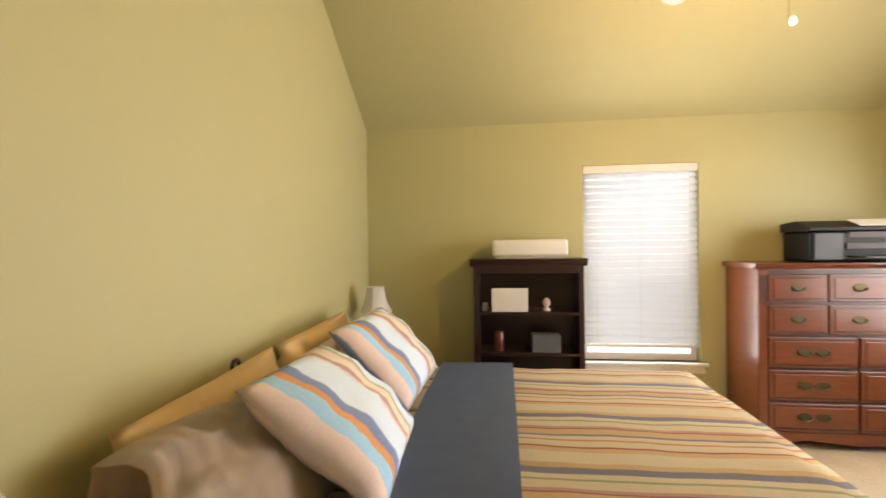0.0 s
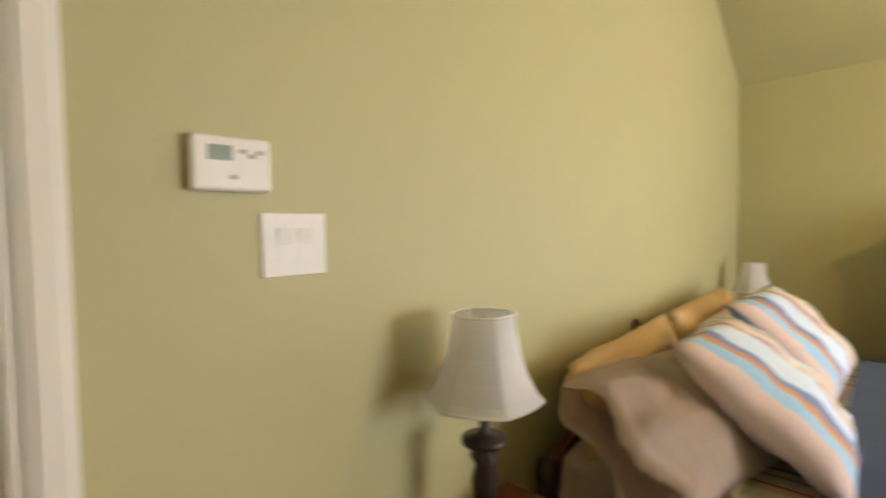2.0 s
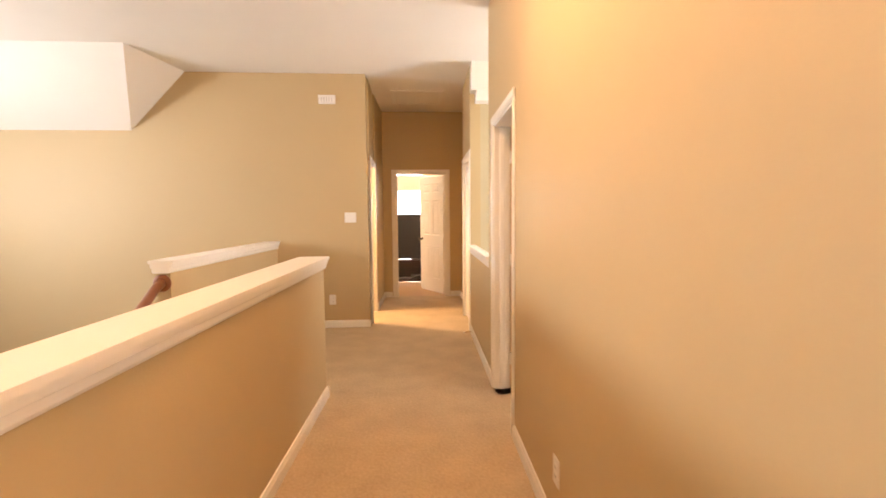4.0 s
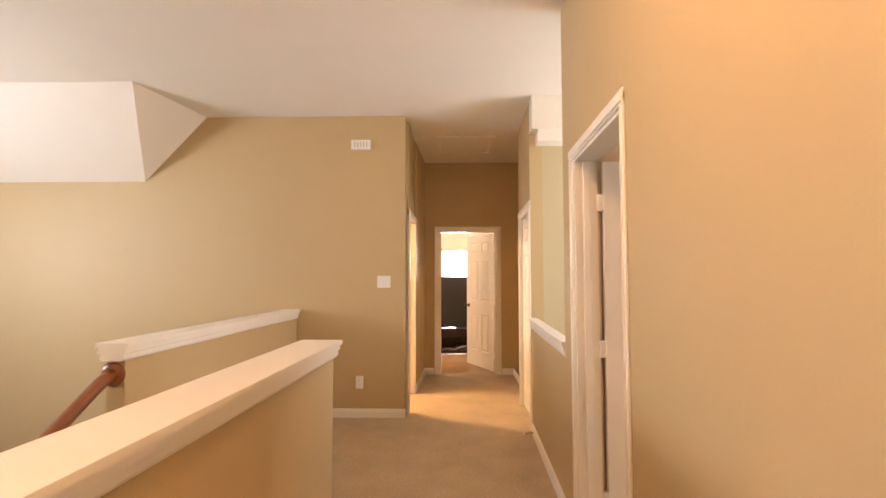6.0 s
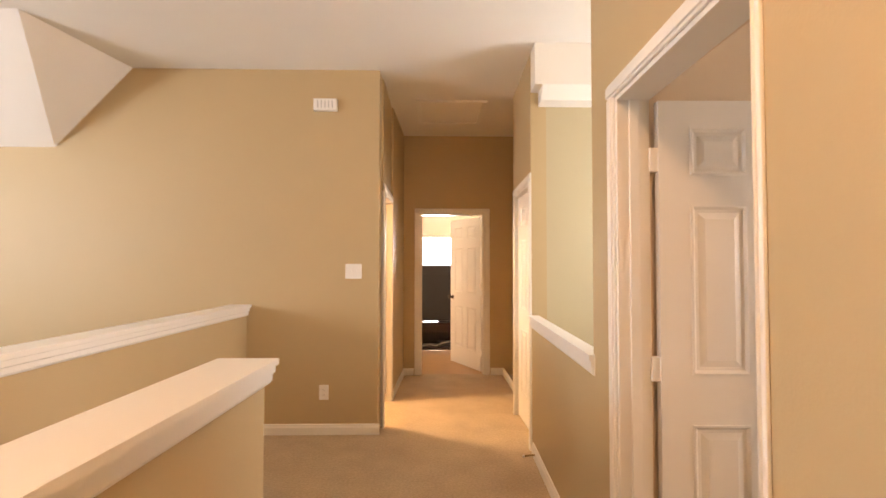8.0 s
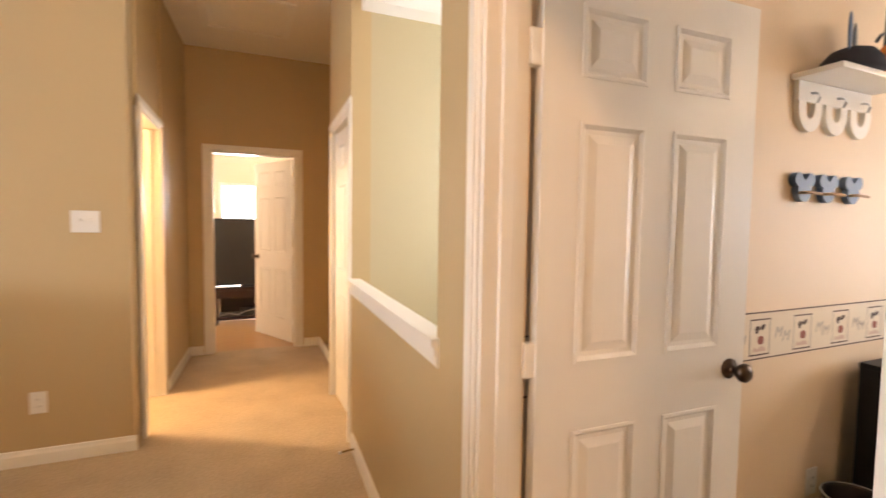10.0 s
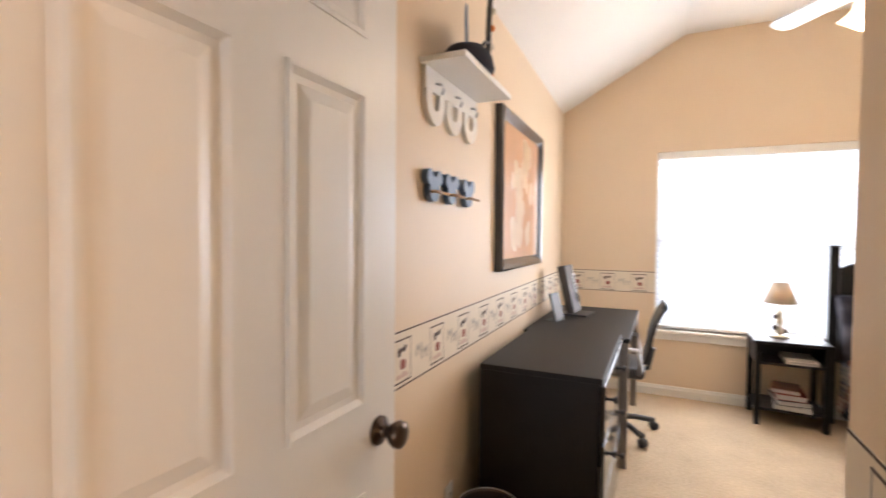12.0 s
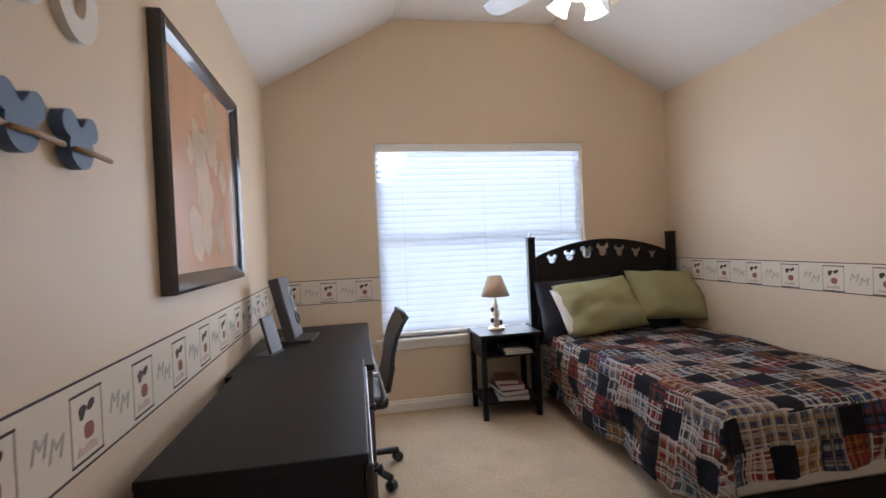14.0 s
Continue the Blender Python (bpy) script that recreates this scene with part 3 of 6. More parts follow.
def jamb(axis, w0, w1, a0, a1, top, thin=False):
    """Lining of a doorway through a wall from w0 to w1, with a stop."""
    root = tagged(new("door_jamb"), "white painted door jamb lining the doorway", "door jamb", kind="structure")
    t = 0.018
    m = (w0 + w1) / 2

    def bx(u0, u1, z0, z1, d0=w0, d1=w1):
        return bm_box(d0, d1, u0, u1, z0, z1, 0.002) if axis == "x" else bm_box(u0, u1, d0, d1, z0, z1, 0.002)
    t0 = 0.005 if thin else t
    part("side_jamb", bx(a0, a0 + t0, 0, top), M_TRIM, root)
    part("side_jamb", bx(a1 - t, a1, 0, top), M_TRIM, root)
    part("head_jamb", bx(a0 + t0, a1 - t, top - t, top), M_TRIM, root)
    part("door_stop", bx(a0 + t0, a0 + t0 + (0.004 if thin else 0.012), 0, top - t, m - 0.018, m + 0.018), M_TRIM, root)
    part("door_stop", bx(a1 - t - 0.012, a1 - t, 0, top - t, m - 0.018, m + 0.018), M_TRIM, root)


casing("door_casing_bedroom", "y", 0, -1, -1.18, -0.34, 2.045)
casing("door_casing_bedroom_hall", "y", T + 0.004, 1, -1.18, -0.34, 2.045)
jamb("y", -0.002, T + 0.006, -1.18, -0.34, 2.045)
LEAN[:] = (0.03, 3.6)
casing("door_casing_kids", "x", 0, -1, 2.785, 3.59, 2.045, near=0.028)
jamb("x", -0.002, 0.122, 2.785, 3.59, 2.045, thin=True)
casing("door_casing_closet", "x", 0, -1, 5.44, 6.22, 2.045)
jamb("x", -0.002, T + 0.002, 5.42, 6.24, 2.045)
LEAN[:] = (0.0, 0.0)
casing("door_casing_end", "y", 7.78, -1, -0.87, -0.04, 2.045)
jamb("y", 7.778, 7.902, -0.87, -0.04, 2.045)
casing("door_casing_bath", "x", -1.128, 1, 5.95, 6.66, 2.045)
jamb("x", -1.272, -1.126, 5.93, 6.68, 2.045)


def panel_door(name, label, hinge, angle, width, knob_side=1, opened=True):
    """Six-panel door, hinge edge at the pose, leaf along local +x."""
    root = thing(name, label, "door", place=Matrix.Translation(hinge) @ Matrix.Rotation(radians(angle), 4, "Z"))
    h, th = 2.02, 0.035
    sw, mid = 0.115 * width / 0.76, 0.10 * width / 0.76
    pw = (width - 2 * sw - mid) / 2
    me = walls([(0.01, width - 0.01, -0.004, 0.004, 0.02, h - 0.01)])
    for a, b in ((0, sw), (sw + pw, sw + pw + mid), (width - sw, width)):
        bm_box(a, b, -th / 2, th / 2, 0.01, h, bm=me)
    for c, d in ((0.01, 0.24), (0.82, 1.0), (1.63, 1.74), (1.92, h)):
        for k in range(2):
            bm_box(sw + k * (pw + mid), sw + pw + k * (pw + mid), -th / 2, th / 2, c, d, bm=me)
    part("leaf", me, M_TRIM, root)
    for z0, z1 in ((0.24, 0.82), (1.00, 1.63), (1.74, 1.92)):
        for k in range(2):
            x0 = sw + k * (pw + mid)
            for s in (-1, 1):
                bm = bmesh.new()
                y = s * th / 2
                # raised field within a sunk, bevelled moulding
                rings = [(0.0, 0.004), (0.008, 0.0045), (0.018, -0.005), (0.030, -0.006), (0.054, 0.001)]
                prev = None
                for inset, out in rings:
                    c = [bm.verts.new((x, y + s * out, z)) for x, z in ((x0 + inset, z0 + inset), (x0 + pw - inset, z0 + inset), (x0 + pw - inset, z1 - inset), (x0 + inset, z1 - inset))]
                    if prev:
                        for i in range(4):
                            bm.faces.new((prev[i], prev[(i + 1) % 4], c[(i + 1) % 4], c[i]))
                    else:
                        b = [bm.verts.new((v.co.x, y - s * 0.002, v.co.z)) for v in c]
                        for i in range(4):
                            bm.faces.new((b[i], b[(i + 1) % 4], c[(i + 1) % 4], c[i]))
                    prev = c
                bm.faces.new(prev)
                bmesh.ops.recalc_face_normals(bm, faces=bm.faces[:])
                part("panel", bm, M_TRIM, root)
    for s in (-1, 1):
        prof = [(0.031, 0.0), (0.031, 0.006), (0.014, 0.010), (0.012, 0.028), (0.022, 0.036), (0.029, 0.048), (0.027, 0.060), (0.016, 0.066), (0.0, 0.067)]
        bm = lathe(prof, 20)
        bmesh.ops.transform(bm, matrix=pose(width - 0.065, s * th / 2, 0.93, -90 * s, 0, 0), verts=bm.verts[:])
        part("door_knob", bm, M_BRONZE, root, "dark bronze round knob", smooth=True)
    for z in (0.24, 1.02, 1.80):
        bm = bm_box(-0.030, 0.010, -th / 2 + 0.006, th / 2 + 0.001, z - 0.045, z + 0.045, 0.003)
        part("hinge", bm, M_TRIM, root, "white painted hinge")
    return root


def lathe(profile, n=24):
    """Surface of revolution about z from (radius, height) pairs."""
    bm = bmesh.new()
    rings = []
    for r, z in profile:
        if r < 1e-5:
            rings.append([bm.verts.new((0, 0, z))])
        else:
            rings.append([bm.verts.new((r * math.cos(2 * math.pi * i / n), r * math.sin(2 * math.pi * i / n), z)) for i in range(n)])
    for a, b in zip(rings, rings[1:]):
        for i in range(n):
            j = (i + 1) % n
            if len(a) == 1 and len(b) > 1:
                bm.faces.new((a[0], b[j], b[i]))
            elif len(b) == 1 and len(a) > 1:
                bm.faces.new((a[i], a[j], b[0]))
            elif len(a) > 1:
                bm.faces.new((a[i], a[j], b[j], b[i]))
    if len(rings[0]) > 1:
        bm.faces.new(rings[0][::-1])
    if len(rings[-1]) > 1:
        bm.faces.new(rings[-1])
    bmesh.ops.recalc_face_normals(bm, faces=bm.faces[:])
    return bm


def tube(points, radius, n=10, closed=False):
    bm = bmesh.new()
    pts = [Vector(p) for p in points]
    rings = []
    for i, p in enumerate(pts):
        a, b = pts[max(0, i - 1)], pts[min(len(pts) - 1, i + 1)]
        d = (b - a).normalized()
        u = d.cross(Vector((0.13, 0.31, 0.94)))
        u.normalize()
        v = d.cross(u)
        rings.append([bm.verts.new(p + radius * (math.cos(2 * math.pi * k / n) * u + math.sin(2 * math.pi * k / n) * v)) for k in range(n)])
    for a, b in zip(rings, rings[1:]):
        for k in range(n):
            bm.faces.new((a[k], a[(k + 1) % n], b[(k + 1) % n], b[k]))
    bm.faces.new(rings[0][::-1])
    bm.faces.new(rings[-1])
    bmesh.ops.recalc_face_normals(bm, faces=bm.faces[:])
    return bm


panel_door("panel_door", "white six-panel door standing open into the room", (0.146, 3.570, 0), -1.0, 0.762)
panel_door("panel_door", "white six-panel door standing open on a wooden floor", (-0.065, 7.93, 0), 117, 0.8)
panel_door("panel_door", "white six-panel closet door, closed", (0.12, 6.21, 0), -88.3, 0.78)
panel_door("panel_door", "white six-panel bathroom door standing open", (-1.29, 6.66, 0), 175, 0.7)


# ---- windows ----
def window(name, x, y0, y1, z0, z1, mullions, label, sash=True):
    """Window in an outer wall at x: sash frame, panes, blind, sill and apron."""
    root = tagged(new(name), label, "window", kind="structure")
    xo = x + 0.07
    fr = part("window_frame", walls([(xo, xo + 0.04, y0, y0 + 0.04, z0, z1), (xo, xo + 0.04, y1 - 0.04, y1, z0, z1), (xo, xo + 0.04, y0 + 0.04, y1 - 0.04, z0, z0 + 0.05), (xo, xo + 0.04, y0 + 0.04, y1 - 0.04, z1 - 0.05, z1)]), M_TRIM, root)
    n = mullions
    w = (y1 - y0 - 0.08) / n
    zm = (z0 + z1) / 2
    for i in range(n):
        a, b = y0 + 0.04 + i * w, y0 + 0.04 + (i + 1) * w
        if i:
            part("mullion", bm_box(xo - 0.005, xo + 0.045, a - 0.025, a + 0.025, z0 + 0.05, z1 - 0.05, 0.004), M_TRIM, root)
        if sash:
            part("sash_rail", bm_box(xo + 0.002, xo + 0.038, a + 0.026, b - 0.026, zm - 0.02, zm + 0.02, 0.004), M_TRIM, root)
        for c, d in ((z0 + 0.05, zm - 0.02), (zm + 0.02, z1 - 0.05)) if sash else ((z0 + 0.05, z1 - 0.05),):
            g = part("pane", bm_box(xo + 0.016, xo + 0.020, a, b, c, d), M_GLASS, root)
            g.visible_shadow = False
    part("window_sill", bm_box(x - 0.045, x + 0.068, y0 - 0.05, y1 + 0.05, z0 - 0.028, z0, 0.006), M_TRIM, root, "white painted sill with rounded edge")
    part("apron", bm_box(x - 0.018, x - 0.002, y0 - 0.03, y1 + 0.03, z0 - 0.085, z0 - 0.028, 0.004), M_TRIM, root)
    return root


def blind(x, y0, y1, z0, z1, label, raised=0.0, lean_deg=54, cloth=None, pitch=0.046):
    """Horizontal slat blind hung inside the reveal: valance, slats, bottom rail, ladder cords."""
    root = thing("window_blind", label, "blind")
    part("valance", bm_box(x + 0.005, x + 0.05, y0 + 0.004, y1 - 0.004, z1 - 0.065, z1 - 0.002, 0.004), M_PLASTIC_W, root)
    bottom = z0 + 0.012 + raised
    slat = None
    z = z1 - 0.085
    while z > bottom + 0.035:
        if slat is None:
            bm = bmesh.new()
            tilt = radians(lean_deg)
            c, s = math.cos(tilt), math.sin(tilt)
            w = pitch * 0.55
            c0 = w * 0.2
            prof = [(-w, 0.0), (-w * 0.4, c0), (w * 0.4, c0), (w, 0.0), (w, -0.0024), (w * 0.4, c0 - 0.0024), (-w * 0.4, c0 - 0.0024), (-w, -0.0024)]
            pr = [(u * c - v * s, u * s + v * c) for u, v in prof]
            lo = [bm.verts.new((u, y0 + 0.008, v)) for u, v in pr]
            hi = [bm.verts.new((u, y1 - 0.008, v)) for u, v in pr]
            for i in range(8):
                bm.faces.new((lo[i], lo[(i + 1) % 8], hi[(i + 1) % 8], hi[i]))
            bm.faces.new(lo[::-1])
            bm.faces.new(hi)
            bmesh.ops.recalc_face_normals(bm, faces=bm.faces[:])
            slat = part("slat", bm, cloth or M_SLAT, root)
            ob = slat
        else:
            ob = new("slat", slat.data)
            ob.parent = root
        ob.location = (x + 0.03, 0, z)
        z -= pitch
    part("bottom_rail", bm_box(x + 0.008, x + 0.052, y0 + 0.008, y1 - 0.008, bottom, bottom + 0.024, 0.004), M_PLASTIC_W, root)
    for f in (0.12, 0.5, 0.88):
        yy = y0 + f * (y1 - y0)
        part("ladder_cord", bm_box(x + 0.004, x + 0.006, yy - 0.002, yy + 0.002, bottom, z1 - 0.06), M_PLASTIC_W, root)
    part("cord", tube([(x + 0.002, y0 + 0.07, z1 - 0.07), (x + 0.001, y0 + 0.072, z0 + 0.55)], 0.002, 6), M_PLASTIC_W, root)
    return root


window("window_1", 3.8, -2.72, -1.82, 0.475, 2.075, 1, "white framed window behind a lowered blind", sash=False)
blind(3.8, -2.72, -1.82, 0.475, 2.075, "white slatted blind lowered over the bedroom window", raised=0.10, lean_deg=57, cloth=M_SLAT_B, pitch=0.056)
window("window_2", 4.373, 1.34, 3.04, 0.565, 2.063, 1, "wide white framed window behind a lowered blind")
blind(4.373, 1.34, 3.04, 0.565, 2.063, "white slatted blind lowered over the wide window", lean_deg=68, cloth=M_SLAT_B)
def plain_window(name, label, boxes):
    root = tagged(new(name), label, "window", kind="structure")
    for bx in boxes:
        part("window_frame", bm_box(*bx, bevel=0.004), M_TRIM, root)


plain_window("window_3", "white framed window of the end room", [(-0.95, -0.90, 11.12, 11.18, 0.8, 1.97), (0.25, 0.3, 11.12, 11.18, 0.8, 1.97), (-0.90, 0.25, 11.12, 11.18, 0.8, 0.85), (-0.90, 0.25, 11.12, 11.18, 1.92, 1.97)])
plain_window("window_5", "white framed window behind the bed's foot", [(1.2, 1.25, -4.5, -4.44, 0.6, 2.075), (2.95, 3.0, -4.5, -4.44, 0.6, 2.075), (1.25, 2.95, -4.5, -4.44, 0.6, 0.65), (1.25, 2.95, -4.5, -4.44, 2.025, 2.075), (2.08, 2.12, -4.5, -4.44, 0.65, 2.025)])
plain_window("window_4", "white framed wide foyer window", [(-6.6, -6.54, 1.7, 1.76, 1.2, 2.3), (-6.6, -6.54, 4.24, 4.3, 1.2, 2.3), (-6.6, -6.54, 1.76, 4.24, 1.2, 1.26), (-6.6, -6.54, 1.76, 4.24, 2.24, 2.3), (-6.6, -6.54, 2.97, 3.03, 1.26, 2.24)])

# ---- bedroom things ----
def cushion(w, h, t, seed=0, n=18, power=3.2, wrinkle=0.012, flange=0.0):
    """Pillow lying in the xz plane, facing -y, centred: plump middle, thin seams, pointed corners."""
    bm = bmesh.new()
    grid = {}
    for side in (-1, 1):
        for i in range(n + 1):
            for j in range(n + 1):
                u, v = 2 * i / n - 1, 2 * j / n - 1
                edge = max(abs(u), abs(v)) > 0.999
                if edge and side == 1 and (-1, i, j) in grid:
                    grid[side, i, j] = grid[-1, i, j]
                    continue
                k = max(0.0, (1 - abs(u) ** power)) ** 0.55 * max(0.0, (1 - abs(v) ** power)) ** 0.55
                pull = 1 - 0.07 * (1 - (abs(u * v)) ** 0.8) * (abs(u) ** 4 + abs(v) ** 4) / 2
                d = noise.noise(Vector((u * 2.2 + seed * 7.3, v * 2.2, side * 3.1))) * wrinkle * 2.2 + noise.noise(Vector((u * 7 + seed, v * 7, side))) * wrinkle * 0.6
                grid[side, i, j] = bm.verts.new((u * w / 2 * pull, side * (t / 2 * k) + d * min(1, k * 2), v * h / 2 * pull))
        for i in range(n):
            for j in range(n):
                q = [grid[side, a, b] for a, b in ((i, j), (i + 1, j), (i + 1, j + 1), (i, j + 1))]
                bm.faces.new(q if side == -1 else q[::-1])
    bmesh.ops.recalc_face_normals(bm, faces=bm.faces[:])
    return bm


def open_case(w, h, t, seed, n=34):
    """Pillowcase with its open end at -x: plump far end, loose flared hem with folds."""
    bm = bmesh.new()
    grid = {}
    for side in (-1, 1):
        for i in range(n + 1):
            for j in range(n + 1):
                u, v = 2 * i / n - 1, 2 * j / n - 1
                if side == 1 and (abs(v) > 0.999 or u > 0.999):
                    grid[side, i, j] = grid[-1, i, j]
                    continue
                loose = max(0.0, (-u - 0.25) / 0.75)
                k = max(0.0, 1 - max(0.0, u) ** 3.2) ** 0.55 * max(0.0, 1 - abs(v) ** 3.0) ** 0.55
                d = noise.noise(Vector((u * 2.2 + seed * 7.3, v * 2.2, side * 3.1))) * 0.028
                d += math.sin(u * 36 + 4.0 * noise.noise(Vector((u * 2, v * 1.2, seed)))) * 0.007 * (0.5 + loose)
                d += noise.noise(Vector((u * 6 + seed, v * 6, side))) * 0.010
                full = (1 - 0.35 * loose) * t / 2
                sag = -0.05 * loose ** 2
                x = u * w / 2 + 0.03 * loose * math.sin(v * 5 + side)
                grid[side, i, j] = bm.verts.new((x, side * full * k + d * min(1, k * 2), v * h / 2 * (1 - 0.05 * max(0, u) ** 4 + 0.04 * loose) + sag))
        for i in range(n):
            for j in range(n):
                q = [grid[side, a, b] for a, b in ((i, j), (i + 1, j), (i + 1, j + 1), (i, j + 1))]
                bm.faces.new(q if side == -1 else q[::-1])
    bmesh.ops.solidify(bm, geom=bm.faces[:], thickness=0.003)
    bmesh.ops.recalc_face_normals(bm, faces=bm.faces[:])
    return bm


def pillow(name, label, material, place, w, h, t, seed, group="", wrinkle=0.012):
    ob = part(name, cushion(w, h, t, seed, wrinkle=wrinkle), material, smooth=True)
    ob.matrix_world = place
    return tagged(ob, label, "pillow", group)


def drape(x0, x1, y0, y1, top, hems, r=0.06, n=70, m=70, ruffle=0.018, wave=0.006, seed=3, thick=0.012):
    """Cover over a box top from (x0, y0) to (x1, y1), hanging to the hem heights (x0, x1, y0, y1 sides; None: none). UV in metres."""
    hx0, hx1, hy0, hy1 = hems

    def axis(a0, a1, h0, h1, k):
        """Positions along the cloth: (coordinate, drop, sign)."""
        d0 = top - h0 if h0 is not None else 0.0
        d1 = top - h1 if h1 is not None else 0.0
        total = d0 + (a1 - a0) + d1
        out = []
        for i in range(k + 1):
            s = i / k * total
            if s < d0:
                out.append((a0, d0 - s, -1, s))
            elif s > d0 + a1 - a0:
                out.append((a1, s - d0 - (a1 - a0), 1, s))
            else:
                out.append((a0 + s - d0, 0.0, 0, s))
        return out
    ax, ay = axis(x0, x1, hx0, hx1, n), axis(y0, y1, hy0, hy1, m)
    bm = bmesh.new()
    uvl = bm.loops.layers.uv.new("UVMap")
    vs, uv = [], {}
    for (x, dx, sx, u) in ax:
        row = []
        for (y, dy, sy, v) in ay:
            drop = max(dx, dy)
            z = max(0.03, top - drop - 0.3 * min(dx, dy))
            px, py = x, y
            near = min(x - x0 if hx0 is not None else 9, x1 - x if hx1 is not None else 9, y - y0 if hy0 is not None else 9, y1 - y if hy1 is not None else 9)
            if drop == 0 and near < r:
                z -= r * (1 - math.sqrt(max(0, 1 - (1 - near / r) ** 2))) * 0.7
            f = min(1, drop / 0.25)
            wob = noise.noise(Vector((u * 5 + seed, v * 5, 0.3))) * ruffle * f + noise.noise(Vector((u * 13, v * 13, seed))) * ruffle * 0.4 * f
            if sx:
                px += sx * (0.015 + 0.05 * f + wob) if dx >= dy else sx * 0.02 * f
            if sy:
                py += sy * (0.015 + 0.05 * f + wob) if dy >= dx else sy * 0.02 * f
            if sx and sy:
                k = min(dx, dy)
                px += sx * min(k, 0.10) * 0.55
                py += sy * min(k, 0.10) * 0.55
            z += noise.noise(Vector((x * 3, y * 3, seed))) * wave + noise.noise(Vector((x * 9, y * 9, seed + 5))) * wave * 0.5
            w = bm.verts.new((px, py, z))
            uv[w] = (u, v)
            row.append(w)
        vs.append(row)
    for i in range(n):
        for j in range(m):
            f = bm.faces.new((vs[i][j], vs[i + 1][j], vs[i + 1][j + 1], vs[i][j + 1]))
            for l in f.loops:
                l[uvl].uv = uv[l.vert]
    ret = bmesh.ops.solidify(bm, geom=bm.faces[:], thickness=thick)
    bmesh.ops.recalc_face_normals(bm, faces=bm.faces[:])
    return bm


BX0, BX1, BY0, BY1 = 0.98, 2.88, -2.27, -0.12
bed = thing("king_bed", "wide bed with brown wooden headboard against the wall", "bed")
part("mattress", bm_box(BX0 + 0.02, BX1 - 0.02, BY0 + 0.02, BY1 - 0.02, 0.34, 0.635, 0.05, seg=4), M_WHITEC, bed, smooth=True)
part("box_spring", bm_box(BX0 + 0.03, BX1 - 0.03, BY0 + 0.03, BY1 - 0.02, 0.14, 0.34, 0.02), M_WHITEC, bed)
for x in (BX0 + 0.1, BX1 - 0.1):
    for y in (BY0 + 0.1, BY1 - 0.1):
        part("leg", bm_box(x - 0.03, x + 0.03, y - 0.03, y + 0.03, 0, 0.14, 0.006), M_CHERRY, bed)
hb = part("headboard", prism([(BX0 + 0.02, 0.2), (BX1 - 0.02, 0.2), (BX1 - 0.02, 0.60), (BX1 - 0.4, 0.76), (1.93, 0.85), (BX0 + 0.4, 0.76), (BX0 + 0.02, 0.60)], "y", -0.075, -0.035), M_OAK, bed)
for x in (BX0 - 0.02, BX1 + 0.02):
    part("headboard_post", lathe([(0.032, 0), (0.032, 0.46), (0.04, 0.48), (0.028, 0.51), (0.04, 0.55), (0.03, 0.60), (0.0, 0.62)], 16), M_CHERRY, bed, smooth=True).location = (x, -0.06, 0)
scroll = [(1.60 + 0.02 * math.cos(a) * (1 + a / 9), -0.10, 0.965 + 0.02 * math.sin(a) * (1 + a / 9)) for a in [k * 0.4 for k in range(14)]]
scroll += [(1.66 + 0.05 * k, -0.10, 0.955 - 0.012 * math.sin(k * 1.3)) for k in range(5)]
part("scroll_ornament", tube(scroll, 0.009, 8), M_IRON, bed, "dark iron scroll on the headboard", smooth=True)
tagged(part("comforter", drape(BX0, BX1, BY0, BY1 - 0.45, 0.655, (0.18, 0.18, 0.18, None), wave=0.008), M_COMFORTER, smooth=True), "cream, tan and blue-grey striped comforter spread over the bed", "comforter")
tagged(part("blanket", drape(BX0 - 0.02, BX1 + 0.02, -1.225, -0.765, 0.672, (0.22, 0.22, None, None), wave=0.008, m=16, seed=8), M_BLUE, smooth=True), "slate blue blanket folded across the striped comforter", "blanket")
tagged(part("sheet", drape(BX0 - 0.005, BX1 + 0.005, -0.78, BY1, 0.652, (0.25, 0.25, None, None), wave=0.008, m=30, seed=5), M_SHEET, smooth=True), "tan sheet at the head of the bed", "bed sheet")


def lean(x, y, z, tilt, turn=0, roll=0):
    return pose(x, y, z, tilt, roll, turn)


pillow("striped_pillow", "pillow with blue, orange and cream stripes", M_PILLOW, lean(1.50, -0.59, 0.835, -51, 4, 2), 0.78, 0.56, 0.19, 1, "striped pillows on the bed")
pillow("striped_pillow", "pillow with blue, orange and cream stripes", M_PILLOW, lean(2.40, -0.54, 0.845, -45, -2, -1), 0.82, 0.54, 0.20, 2, "striped pillows on the bed")
tp = thing("tan_pillow", "crumpled tan pillow with an open white-lined case", "pillow", "tan pillows on the bed", lean(1.20, -0.41, 0.775, -54, -14, 3))
part("pillow_case", open_case(0.74, 0.46, 0.23, 3), M_SHEET, tp, smooth=True)
ins = part("insert", cushion(0.52, 0.37, 0.16, 9, wrinkle=0.01), M_WHITEC, tp, "white pillow inside the case", smooth=True)
ins.location = (0.06, 0, 0)
pillow("tan_pillow", "golden tan pillow leaning on the headboard", M_SHEET2, lean(1.40, -0.17, 0.805, -12, 0, -3), 0.88, 0.34, 0.15, 4, "tan pillows on the bed", 0.025)
pillow("tan_pillow", "golden tan pillow leaning on the headboard", M_SHEET2, lean(2.32, -0.18, 0.83, -13, 0, -2), 0.90, 0.37, 0.16, 5, "tan pillows on the bed", 0.025)
